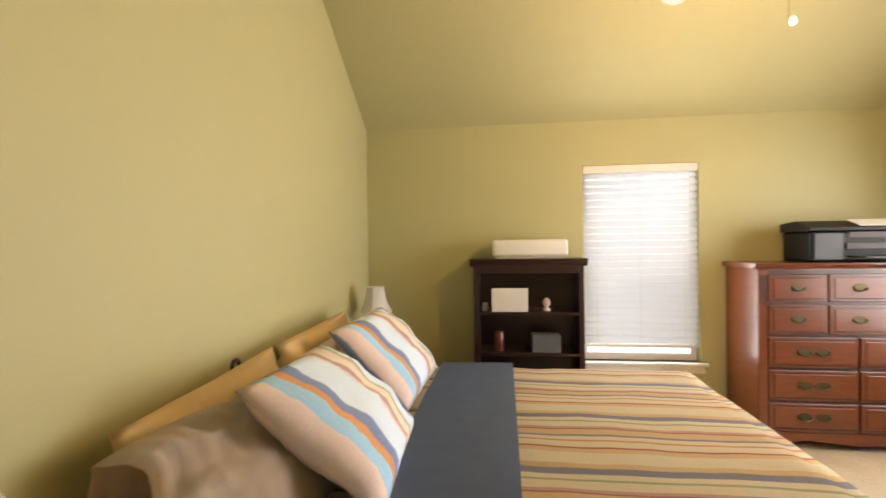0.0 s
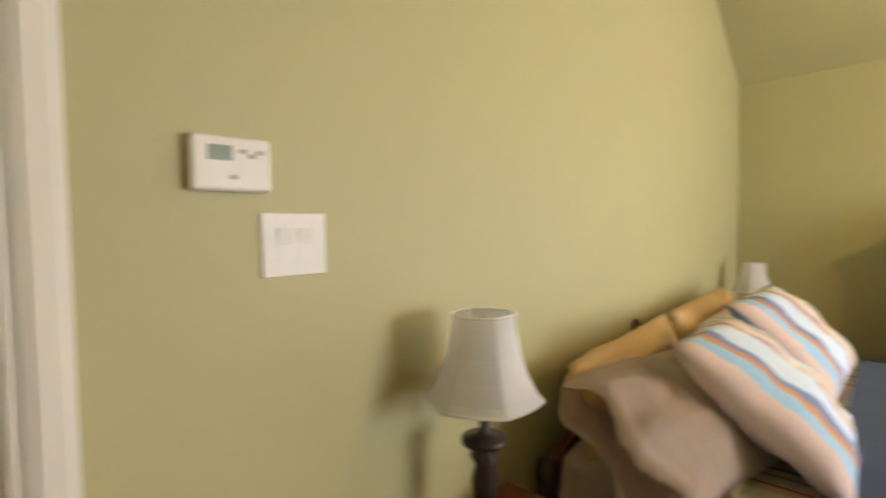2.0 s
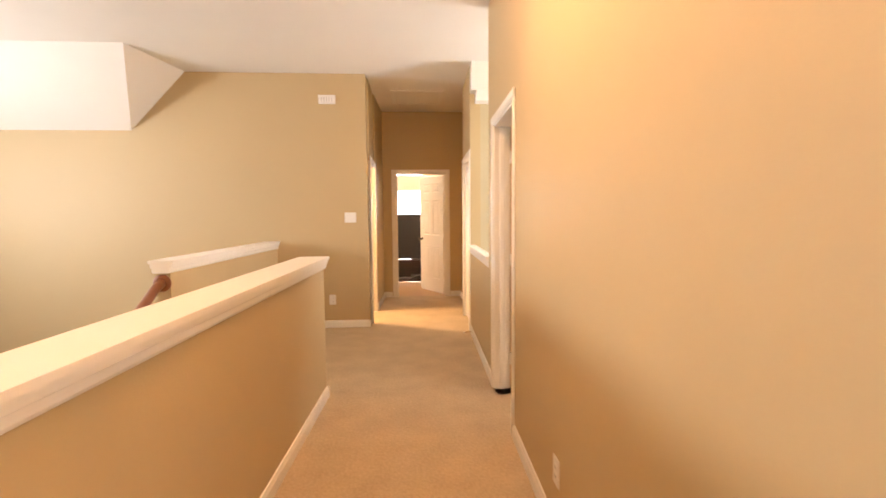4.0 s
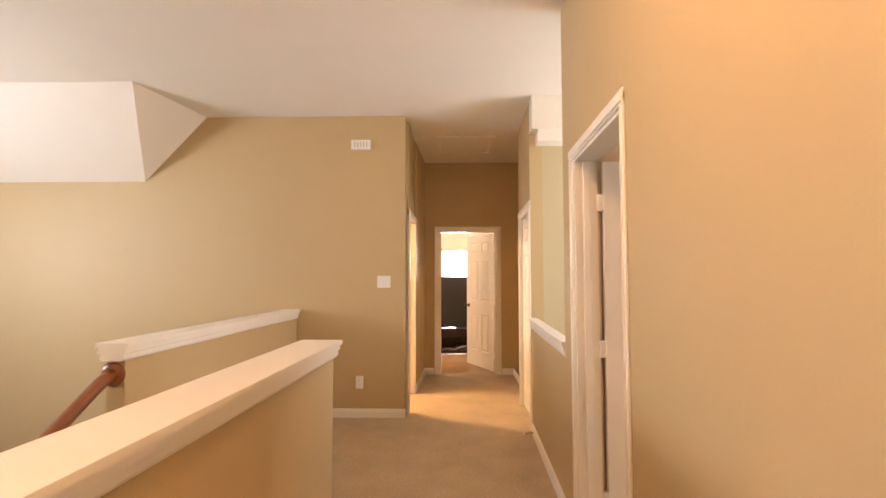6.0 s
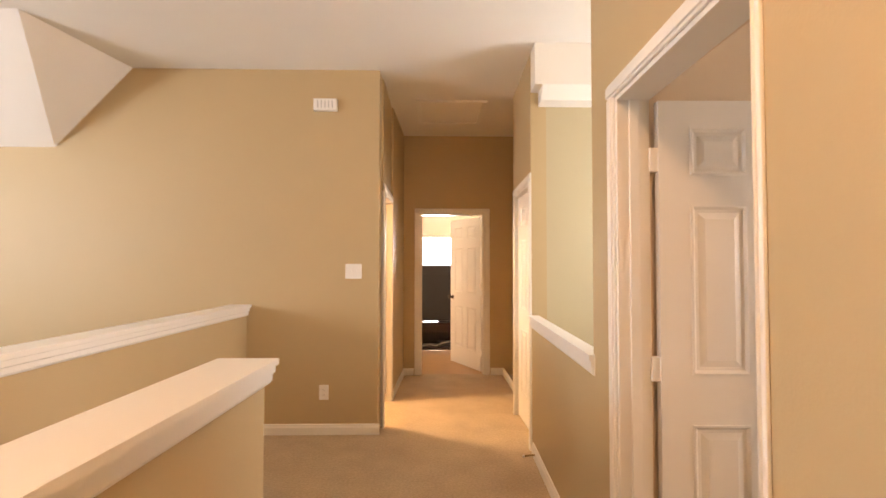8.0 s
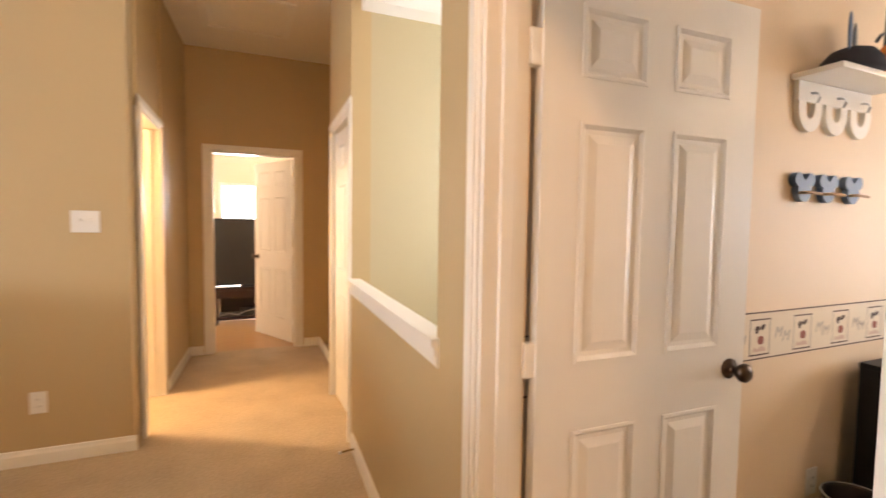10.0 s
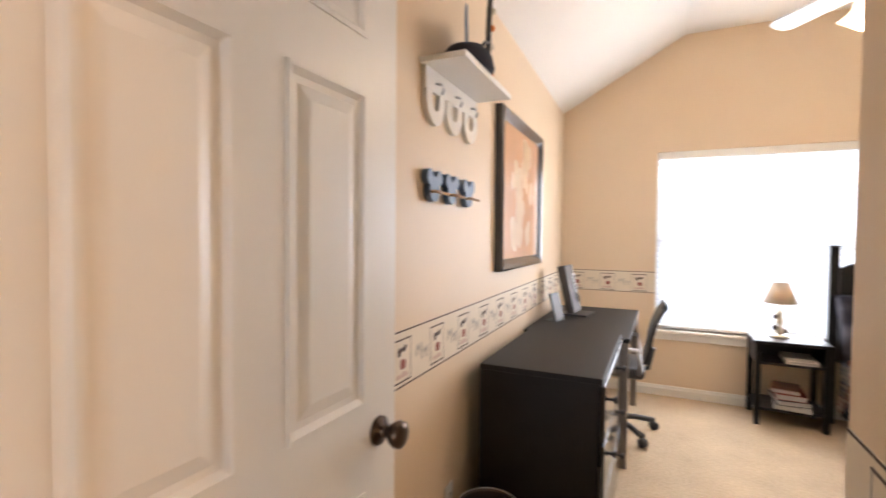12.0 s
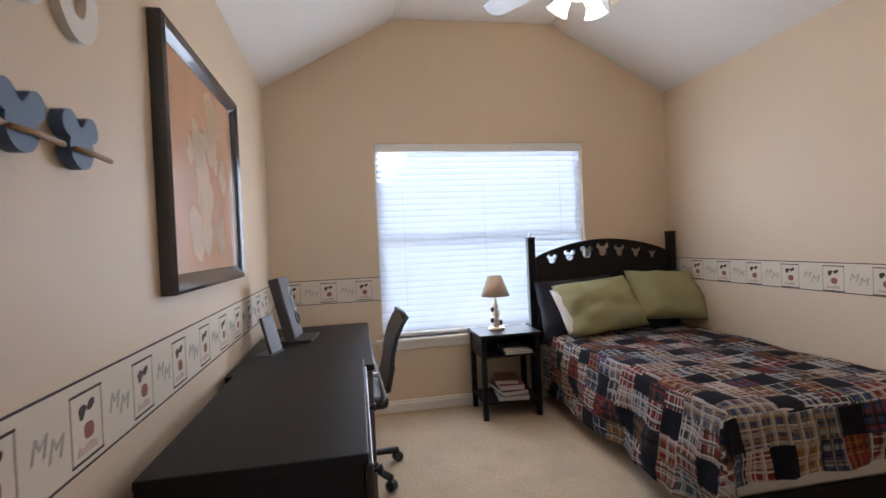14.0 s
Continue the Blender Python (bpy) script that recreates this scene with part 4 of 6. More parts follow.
pillow("tan_pillow", "tan pillow behind a striped pillow", M_SHEET, lean(2.25, -0.36, 0.80, -30, 0, -2), 0.78, 0.38, 0.18, 6, "tan pillows on the bed", 0.025)


def nightstand(x, y, label):
    e = thing("nightstand", label, "nightstand", "bedroom nightstands", Matrix.Translation((x, y, 0)))
    part("tabletop", bm_box(-0.27, 0.27, -0.22, 0.20, 0.60, 0.63, 0.008), M_OAK, e)
    part("body", bm_box(-0.25, 0.25, -0.20, 0.195, 0.22, 0.60, 0.004), M_OAK, e)
    for z0, z1 in ((0.24, 0.40), (0.42, 0.585)):
        d = part("drawer", bm_box(-0.23, 0.23, -0.215, -0.20, z0, z1, 0.005), M_OAK, e)
        k = part("knob", lathe([(0.006, 0), (0.006, 0.012), (0.014, 0.018), (0.012, 0.026), (0, 0.028)], 12), M_BRASS, d, smooth=True)
        k.matrix_local = pose(0, -0.215, (z0 + z1) / 2, 90)
    for sx in (-1, 1):
        for sy in (-0.17, 0.165):
            part("leg", bm_box(sx * 0.225 - 0.02, sx * 0.225 + 0.02, sy - 0.02, sy + 0.02, 0, 0.22, 0.004), M_OAK, e)
    return e


nightstand(0.46, -0.26, "reddish-brown wooden nightstand beside the bed")
nightstand(3.28, -0.26, "reddish-brown wooden nightstand in the room's corner")


def table_lamp(x, y, z, label, size=1.0):
    e = thing("table_lamp", label, "lamp", "bedroom table lamps", Matrix.Translation((x, y, z)) @ Matrix.Scale(size, 4))
    part("base", lathe([(0.075, 0), (0.075, 0.012), (0.05, 0.03), (0.022, 0.045), (0.018, 0.08), (0.03, 0.10), (0.034, 0.14), (0.024, 0.18), (0.036, 0.205), (0.02, 0.217), (0.028, 0.228), (0.056, 0.236), (0.056, 0.248), (0.02, 0.256), (0.012, 0.264), (0.012, 0.40)], 24), M_IRON, e, "dark turned metal base", smooth=True)
    # bell shade with panels: six-sided, flared
    n, bm = 48, bmesh.new()

    def facet(r, t):
        a = (t % (math.pi / 3)) - math.pi / 6
        return r * (0.45 + 0.55 * math.cos(math.pi / 6) / math.cos(a))
    prof = [(0.077, 0.552), (0.081, 0.52), (0.091, 0.46), (0.108, 0.41), (0.131, 0.364), (0.143, 0.347)]
    rings = []
    for r, h in prof:
        rings.append([bm.verts.new((facet(r, t) * math.cos(t), facet(r, t) * math.sin(t), h)) for t in [2 * math.pi * i / n for i in range(n)]])
    for a, b in zip(rings, rings[1:]):
        for i in range(n):
            bm.faces.new((a[i], a[(i + 1) % n], b[(i + 1) % n], b[i]))
    bmesh.ops.solidify(bm, geom=bm.faces[:], thickness=0.003)
    bmesh.ops.recalc_face_normals(bm, faces=bm.faces[:])
    part("shade", bm, M_SHADE_W, e, "white fabric bell shade")
    for r, h in ((0.077, 0.553), (0.143, 0.347)):
        part("trim_band", tube([(facet(r, 2 * math.pi * i / 48) * math.cos(2 * math.pi * i / 48), facet(r, 2 * math.pi * i / 48) * math.sin(2 * math.pi * i / 48), h) for i in range(49)], 0.004, 6), M_SHADE_W, e, smooth=True)
    part("finial", lathe([(0.004, 0.40), (0.004, 0.53), (0.010, 0.535), (0, 0.55)], 10), M_BRASS, e, smooth=True)
    return e


table_lamp(0.485, -0.175, 0.63, "dark turned table lamp with white bell shade on the nightstand")
table_lamp(3.30, -0.20, 0.63, "dark table lamp with white bell shade in the corner", 0.9)

# bookcase
bc = thing("bookcase", "dark cherry bookcase with open shelves beside the window", "bookcase")
x0, x1, y0, y1 = 3.48, 3.785, -1.775, -0.935
part("side_panel", bm_box(x0, x1, y0, y0 + 0.04, 0, 1.29, 0.004), M_CHERRY, bc)
part("side_panel", bm_box(x0, x1, y1 - 0.04, y1, 0, 1.29, 0.004), M_CHERRY, bc)
part("back_panel", bm_box(x1 - 0.012, x1 - 0.002, y0 + 0.04, y1 - 0.04, 0.06, 1.29), M_CHERRY, bc)
part("top", prism([(x0 - 0.03, 1.327), (x1, 1.327), (x1, 1.27), (x0, 1.27), (x0 - 0.006, 1.29), (x0 - 0.026, 1.31)], "y", y0 - 0.025, y1 + 0.025), M_CHERRY, bc, "moulded top")
part("rail", bm_box(x0 + 0.002, x0 + 0.022, y0 + 0.04, y1 - 0.04, 1.215, 1.27, 0.003), M_CHERRY, bc)
for z in (0.07, 0.34, 0.60, 0.915):
    part("shelf", bm_box(x0 + 0.006, x1 - 0.012, y0 + 0.04, y1 - 0.04, z - 0.022, z, 0.003), M_CHERRY, bc)
part("plinth", bm_box(x0 + 0.004, x0 + 0.022, y0 + 0.04, y1 - 0.04, 0, 0.048, 0.003), M_CHERRY, bc)
tagged(part("white_board", bm_box(3.50, 3.512, -1.355, -1.075, 0.916, 1.10, 0.003), M_WHITEC), "white card standing on the bookcase shelf", "card")
tagged(part("picture_box", bm_box(3.515, 3.575, -1.345, -1.085, 0.916, 1.09, 0.004), M_BOOK_G), "pale box behind the white card", "box")
tagged(part("grey_box", bm_box(3.50, 3.66, -1.60, -1.385, 0.601, 0.735, 0.006), M_SLATEGREY), "slate grey box on the bookcase shelf", "box")
ob = tagged(part("candle_jar", lathe([(0.036, 0), (0.038, 0.01), (0.038, 0.13), (0.034, 0.14), (0.034, 0.15), (0, 0.15)], 20), M_OAK, smooth=True), "brown glass jar on the bookcase shelf", "jar")
ob.location = (3.56, -1.13, 0.601)
ob = tagged(part("figurine", lathe([(0.03, 0), (0.03, 0.015), (0.012, 0.03), (0.028, 0.05), (0.03, 0.075), (0.014, 0.10), (0, 0.105)], 16), M_INK_P, smooth=True), "small pink figurine on the bookcase shelf", "figurine")
ob.location = (3.56, -1.50, 0.916)
ob = tagged(part("small_clock", bm_box(3.53, 3.57, -1.045, -1.0, 0.916, 0.985, 0.008), M_STEEL), "small silver clock on the bookcase shelf", "clock")
wb = thing("white_case", "long white plastic case lying on the bookcase", "case")
part("body", bm_box(3.53, 3.70, -1.665, -1.085, 1.345, 1.475, 0.025, seg=4), M_PLASTIC_W, wb, smooth=True)
part("tray", bm_box(3.50, 3.72, -1.63, -1.11, 1.328, 1.347, 0.004), M_BOOK_G, wb)

# dresser
dr = thing("dresser", "tall reddish-brown chest of drawers with dark brass pulls", "dresser")
x0, x1, y0, y1 = 3.30, 3.785, -4.15, -2.905
part("carcass", bm_box(x0 + 0.02, x1, y0, y1, 0.12, 1.25, 0.006), M_OAK, dr)
part("top", prism([(x0 - 0.012, 1.285), (x1, 1.285), (x1, 1.25), (x0 + 0.014, 1.25), (x0 + 0.008, 1.262), (x0 - 0.008, 1.270)], "y", y0 - 0.025, y1 + 0.025), M_OAK, dr, "moulded top")
part("apron", prism([(y0, 0.125), (y1, 0.125), (y1, 0.0), (y1 - 0.10, 0.0), (y1 - 0.14, 0.05), (y1 - 0.30, 0.075), ((y0 + y1) / 2, 0.045), (y0 + 0.30, 0.075), (y0 + 0.14, 0.05), (y0 + 0.10, 0.0), (y0, 0.0)], "x", x0 + 0.012, x0 + 0.032), M_OAK, dr, "shaped apron and bracket feet")
for y in (y0 + 0.012, y1 - 0.012):
    part("bracket_foot", bm_box(x1 - 0.10, x1 - 0.01, y - 0.012, y + 0.012, 0, 0.12, 0.004), M_OAK, dr)
    for k in range(3):
        part("flute", bm_box(x0 + 0.005, x0 + 0.009, y - 0.008 + (0.018 if y < -3.5 else -0.018) + 0.016 * (k - 1), y + (0.018 if y < -3.5 else -0.018) + 0.016 * (k - 1), 1.0, 1.20, 0.001), M_CHERRY, dr)
    part("corner_post", bm_box(x0 + 0.008, x0 + 0.02, y - 0.03 + (0.018 if y < -3.5 else -0.018), y + 0.03 + (0.018 if y < -3.5 else -0.018), 0.125, 1.24, 0.003), M_OAK, dr)


# shade of the gaps between drawers, put in as a dark sheet
part("recess_shade", bm_box(x0 + 0.0165, x0 + 0.0205, -4.10, -2.955, 0.135, 1.235), M_CHERRY, dr, "dark sheet standing for the shade between the drawers")


def drawer(z0, z1, a0, a1):
    d = part("drawer", bm_box(x0, x0 + 0.02, a0, a1, z0, z1, 0.006), M_OAK, dr)
    # dark strip for the shadow line along the drawer's top edge
    part("gap_shade", walls([(x0 + 0.012, x0 + 0.0195, a0 - 0.006, a1 + 0.006, z1 + 0.0002, z1 + 0.012)]), M_CHERRY, d)
    part("drawer_field", bm_box(x0 - 0.006, x0 + 0.002, a0 + 0.03, a1 - 0.03, z0 + 0.025, z1 - 0.025, 0.004), M_OAK, d)
    part("field_moulding", walls([(x0 - 0.003, x0 + 0.001, a0 + 0.016, a1 - 0.016, z1 - 0.021, z1 - 0.015), (x0 - 0.003, x0 + 0.001, a0 + 0.016, a1 - 0.016, z0 + 0.015, z0 + 0.021)]), M_CHERRY, d)
    for yy in ((a0 + a1) / 2,) if a1 - a0 < 0.5 else (a0 + 0.22, a1 - 0.22):
        zz = (z0 + z1) / 2
        pl = part("pull_plate", prism([(yy - 0.05, zz), (yy - 0.035, zz + 0.025), (yy, zz + 0.032), (yy + 0.035, zz + 0.025), (yy + 0.05, zz), (yy + 0.03, zz - 0.02), (yy, zz - 0.028), (yy - 0.03, zz - 0.02)], "x", x0 - 0.010, x0 - 0.005), M_PULL, d, "darkened brass back plate")
        part("bail_pull", tube([(x0 - 0.010, yy - 0.036, zz + 0.006), (x0 - 0.024, yy - 0.034, zz - 0.010), (x0 - 0.026, yy, zz - 0.020), (x0 - 0.024, yy + 0.034, zz - 0.010), (x0 - 0.010, yy + 0.036, zz + 0.006)], 0.0045, 8), M_PULL, d, smooth=True)


for a, b in ((-4.09, -3.72), (-3.71, -3.345), (-3.335, -2.965)):
    drawer(1.02, 1.21, a, b)
    drawer(0.80, 1.0, a, b)
for z0, z1 in ((0.575, 0.78), (0.35, 0.555), (0.14, 0.33)):
    drawer(z0, z1, -4.09, -3.535)
    drawer(z0, z1, -3.52, -2.965)

pr = thing("printer", "black inkjet printer on the dresser", "printer")
part("body", bm_box(3.36, 3.70, -3.90, -3.27, 1.286, 1.50, 0.02), M_BLACK, pr)
part("side_bezel", bm_box(3.352, 3.362, -3.47, -3.285, 1.30, 1.49, 0.006), M_PLASTIC_B, pr)
part("lid", prism([(3.37, 1.50), (3.70, 1.50), (3.70, 1.56), (3.50, 1.575), (3.345, 1.525), (3.345, 1.505)], "y", -3.92, -3.255), M_BLACK, pr, "sloping scanner lid")
part("paper_slot", bm_box(3.345, 3.362, -3.80, -3.48, 1.375, 1.42, 0.003), M_IRON, pr)
part("control_panel", bm_box(3.355, 3.372, -3.80, -3.50, 1.45, 1.495, 0.004), M_IRON, pr)
part("output_tray", bm_box(3.20, 3.36, -3.78, -3.50, 1.318, 1.330, 0.004), M_PLASTIC_B, pr)
part("paper", prism([(3.36, 1.533), (3.50, 1.581), (3.50, 1.585), (3.36, 1.537)], "y", -3.88, -3.58), M_WHITEC, pr, "white sheet lying on the lid")


def bedroom_fan(cx, cy, ceiling, hub, blades, phase, length, lit, name_label, chain=0.17):
    e = thing("ceiling_fan", name_label, "ceiling fan", place=Matrix.Translation((cx, cy, 0)))
    part("canopy", lathe([(0.07, ceiling), (0.068, ceiling - 0.03), (0.02, ceiling - 0.07), (0.0, ceiling - 0.07)], 24), M_FANGREY, e, smooth=True)
    part("downrod", lathe([(0.012, hub + 0.05), (0.012, ceiling - 0.06)], 12), M_FANGREY, e, smooth=True)
    part("motor", lathe([(0.0, hub - 0.07), (0.07, hub - 0.068), (0.10, hub - 0.04), (0.11, hub), (0.10, hub + 0.035), (0.05, hub + 0.06), (0.0, hub + 0.062)], 28), M_FANGREY, e, smooth=True)
    for i in range(blades):
        a = phase + 360 / blades * i
        bm = prism([(0.13, -0.045), (0.20, -0.06), (length - 0.05, -0.068), (length - 0.012, -0.05), (length, 0), (length - 0.012, 0.05), (length - 0.05, 0.068), (0.20, 0.06), (0.13, 0.045)], "z", -0.004, 0.004)
        bmesh.ops.transform(bm, matrix=pose(0, 0, hub - 0.005, 0, 0, a) @ pose(0, 0, 0, 11, 0, 0), verts=bm.verts[:])
        b = part("blade", bm, M_FANGREY, e, "white fan blade")
        arm = bm_box(0.09, 0.20, -0.02, 0.02, hub - 0.016, hub - 0.009, 0.002)
        bmesh.ops.transform(arm, matrix=Matrix.Rotation(radians(a), 4, "Z"), verts=arm.verts[:])
        part("blade_iron", arm, M_BRASS, e)
    part("light_fitter", lathe([(0.0, hub - 0.13), (0.04, hub - 0.128), (0.055, hub - 0.10), (0.05, hub - 0.068), (0.0, hub - 0.066)], 20), M_BRASS if not lit else M_FANGREY, e, smooth=True)
    for k in range(4):
        a = phase + 10 + 90 * k
        bell = lathe([(0.018, 0.0), (0.026, -0.012), (0.034, -0.04), (0.040, -0.07), (0.052, -0.098), (0.058, -0.105)], 20)
        bmesh.ops.delete(bell, geom=[f for f in bell.faces if len(f.verts) > 4 and f.calc_center_median().z < -0.05], context="FACES_ONLY")
        bmesh.ops.solidify(bell, geom=bell.faces[:], thickness=0.002)
        bmesh.ops.transform(bell, matrix=Matrix.Rotation(radians(a), 4, "Z") @ pose(0.085, 0, hub - 0.10, 0, -38, 0), verts=bell.verts[:])
        part("glass_shade", bell, M_FROST if lit and k in lit else M_FROST_OFF, e, "frosted glass bell shade", smooth=True)
    fob = hub - chain
    ch = part("pull_chain", tube([(0.03, 0, hub - 0.125), (0.03, 0, fob)], 0.0018, 6), M_BRASS, e)
    part("chain_fob", lathe([(0.0, fob - 0.04), (0.011, fob - 0.032), (0.011, fob - 0.012), (0.003, fob), (0.0, fob)], 12), M_CERAMIC, ch, smooth=True)
    return e


bedroom_fan(2.0, -2.4, 3.36, 2.80, 5, 25, 0.71, (0, 1, 2, 3), "white five-blade ceiling fan with lit glass shades", 0.41)
bedroom_fan(2.82, 2.08, 3.02, 2.56, 5, 37, 0.58, (0, 1, 3), "white five-blade ceiling fan with frosted bell shades")


# ---- wall plates and boxes ----
def plate(name, label, category, place, w, h, rockers=0, outlets=0, toggles=0):
    """Wall plate lying in the xz plane facing -y."""
    e = thing(name, label, category, place=place)
    part("cover_plate", bm_box(-w / 2, w / 2, -0.006, 0, -h / 2, h / 2, 0.003), M_PLASTIC_W, e)
    for i in range(rockers):
        cx = (i - (rockers - 1) / 2) * 0.046
        part("rocker", prism([(-0.0055, -0.034), (-0.0055, 0.034), (-0.011, 0.034), (-0.0065, 0.0), (-0.008, -0.034)], "x", cx - 0.0165, cx + 0.0165), M_PLASTIC_W, e)
    for i in range(toggles):
        cx = (i - (toggles - 1) / 2) * 0.046
        part("toggle", bm_box(cx - 0.005, cx + 0.005, -0.018, -0.005, -0.002, 0.018, 0.002), M_PLASTIC_W, e)
    for i in range(outlets):
        cz = (i - (outlets - 1) / 2) * 0.038
        so = part("socket", lathe([(0.0165, 0), (0.0165, 0.0025), (0, 0.0026)], 20), M_PLASTIC_W, e)
        so.matrix_local = pose(0, -0.0055, cz, 90)
        for sx in (-0.006, 0.006):
            part("slot", bm_box(sx - 0.001, sx + 0.001, -0.0092, -0.0078, cz - 0.004, cz + 0.005), M_IRON, e)
    return e


def on_y(x, y, z, facing=-1):
    return pose(x, y, z, 0, 0, 0 if facing == -1 else 180)


plate("light_switch", "white two-gang rocker switch plate on the green wall", "light switch", on_y(0.088, 0, 1.363), 0.142, 0.130, rockers=2)
plate("light_switch", "white two-gang toggle switch plate in the hall", "light switch", on_y(-1.358, 5.75, 1.343), 0.135, 0.122, toggles=2)
plate("power_outlet", "white double outlet low on the hall wall", "outlet", on_y(-1.595, 5.75, 0.345), 0.078, 0.122, outlets=2)
plate("power_outlet", "white outlet low on the peach wall", "outlet", ASKEW @ on_y(1.74, 3.83, 0.26), 0.075, 0.12, outlets=2)
plate("light_switch", "white switch plate on the closet wall", "light switch", on_y(0.70, 2.72, 1.37, 1), 0.13, 0.125, rockers=2)
plate("power_outlet", "white outlet low on the hall wall", "outlet", pose(-0.052, 1.86, 0.30, 0, 0, -90), 0.075, 0.12, outlets=2)

th = thing("thermostat", "white wall thermostat with small grey display", "thermostat", place=on_y(-0.04, 0, 1.515))
part("body", bm_box(-0.072, 0.072, -0.026, 0, -0.05, 0.05, 0.008, seg=3), M_PLASTIC_W, th, smooth=False)
part("display", bm_box(-0.045, -0.002, -0.0275, -0.025, 0.005, 0.032, 0.001), M_LCD, th, "grey-green display")
for cx, cz in ((0.018, 0.024), (0.034, 0.016), (0.05, 0.024), (0.0, -0.024)):
    part("button", bm_box(cx - 0.007, cx + 0.007, -0.0285, -0.0255, cz - 0.004, cz + 0.004, 0.001), M_BOOK_G, th)
ch = thing("door_chime", "small white chime box high on the hall wall", "door chime", place=on_y(-1.598, 5.75, 2.733))
part("body", bm_box(-0.098, 0.098, -0.045, 0, -0.05, 0.05, 0.006), M_PLASTIC_W, ch)
for k in range(5):
    part("grille_slot", bm_box(-0.06 + 0.03 * k - 0.004, -0.06 + 0.03 * k + 0.004, -0.0465, -0.0445, -0.03, 0.03), M_BOOK_G, ch)
ah = tagged(new("trim_attic_hatch"), "white framed attic hatch in the corridor ceiling", "attic hatch", kind="structure")
part("hatch_panel", bm_box(-0.82, -0.21, 6.50, 7.15, HC - 0.012, HC - 0.002, 0.002), M_CEIL, ah)
for bx in ((-0.87, -0.82, 6.45, 7.2), (-0.21, -0.16, 6.45, 7.2), (-0.82, -0.21, 6.45, 6.50), (-0.82, -0.21, 7.15, 7.2)):
    part("hatch_frame", bm_box(*bx, HC - 0.02, HC - 0.001, 0.003), M_TRIM, ah)

# handrail on the far half wall's end
hr = thing("handrail", "orange-brown wooden handrail running down the stairs", "handrail")
part("rail", tube([(-2.395, 3.42, 0.905), (-2.395, 3.35, 0.885), (-2.395, 2.4, 0.34), (-2.395, 1.2, -0.31)], 0.032, 16), M_RAIL, hr, smooth=True)
ro = part("rosette", lathe([(0.062, 0), (0.062, 0.010), (0.05, 0.018), (0.036, 0.022), (0, 0.022)], 24), M_RAIL, hr, "round wooden rosette", smooth=True)
ro.matrix_local = pose(-2.395, 3.434, 0.905, 90)
hl = thing("ceiling_light", "flush white glass ceiling light in the hall", "ceiling light", place=Matrix.Translation((-0.80, 1.6, HC)))
part("base", lathe([(0.15, 0), (0.15, -0.03), (0.14, -0.035), (0, -0.035)], 28), M_FANGREY, hl, smooth=True)

# ---- kids' room things ----
def trefoil(r, ear=0.62, n=20, lift=1.12, spread=0.88):
    """Outline of a disc with two smaller discs above it, as one loop of (u, v)."""
    def inside(p, skip):
        cs = [((0, 0), r), ((-spread * r, lift * r * 0.9), ear * r), ((spread * r, lift * r * 0.9), ear * r)]
        return any(k != skip and math.hypot(p[0] - c[0], p[1] - c[1]) < q * 0.999 for k, (c, q) in enumerate(cs))
    cs = [((0, 0), r), ((-spread * r, lift * r * 0.9), ear * r), ((spread * r, lift * r * 0.9), ear * r)]
    pts = []
    for k, (c, q) in enumerate(cs):
        for i in range(n * 3):
            a = 2 * math.pi * i / (n * 3)
            p = (c[0] + q * math.cos(a), c[1] + q * math.sin(a))
            if not inside(p, k):
                pts.append(p)
    cy = 0.45 * r
    pts.sort(key=lambda p: math.atan2(p[1] - cy, p[0]))
    return pts


# headboard with cut-outs
kb = thing("bed", "bed with black arched wooden headboard with cut-outs", "bed")
HX = 4.27
posts = ((0.60, 0.66), (1.83, 1.89))
for a, b in posts:
    part("headboard_post", bm_box(HX - 0.03, HX + 0.03, a, b, 0, 1.285, 0.006), M_BLACK, kb)
    part("post_cap", bm_box(HX - 0.034, HX + 0.034, a - 0.004, b + 0.004, 1.285, 1.297, 0.003), M_BLACK, kb)
part("finial", lathe([(0.012, 1.297), (0.008, 1.305), (0.012, 1.315), (0.008, 1.33), (0, 1.333)], 12), M_STEEL, kb, "small metal finial", smooth=True).location = (HX, 1.86, 0)
arch = [(0.665 + (1.825 - 0.665) * i / 28, 1.135 + 0.125 * math.sin(math.pi * i / 28) ** 0.8) for i in range(29)]
hbm = prism([(0.665, 0.45), (1.825, 0.45)] + arch[::-1], "x", HX - 0.018, HX + 0.018)
hbo = part("headboard_panel", hbm, M_BLACK, kb)
cut = bmesh.new()
for k in range(7):
    yc = 1.245 - (k - 3) * 0.148
    rr = 0.041 - 0.0045 * abs(k - 3)
    zc = 1.160 - 0.012 * abs(k - 3) ** 1.3
    pb = prism([(yc + u, zc + v) for u, v in trefoil(rr)], "x", HX - 0.05, HX + 0.05)
    me_ = bpy.data.meshes.new("cut")
    pb.to_mesh(me_)
    pb.free()
    cut.from_mesh(me_)
    bpy.data.meshes.remove(me_)
cm = bpy.data.meshes.new("cutter")
cut.to_mesh(cm)
cut.free()
cutter = bpy.data.objects.new("cutter", cm)
scene.collection.objects.link(cutter)
mod = hbo.modifiers.new("cut", "BOOLEAN")
mod.object, mod.operation, mod.solver = cutter, "DIFFERENCE", "EXACT"
dg = bpy.context.evaluated_depsgraph_get()
made = bpy.data.meshes.new_from_object(hbo.evaluated_get(dg))
hbo.modifiers.clear()
hbo.data = made
bpy.data.objects.remove(cutter)
part("side_rail", bm_box(2.42, HX - 0.03, 1.765, 1.79, 0.16, 0.30, 0.004), M_BLACK, kb)
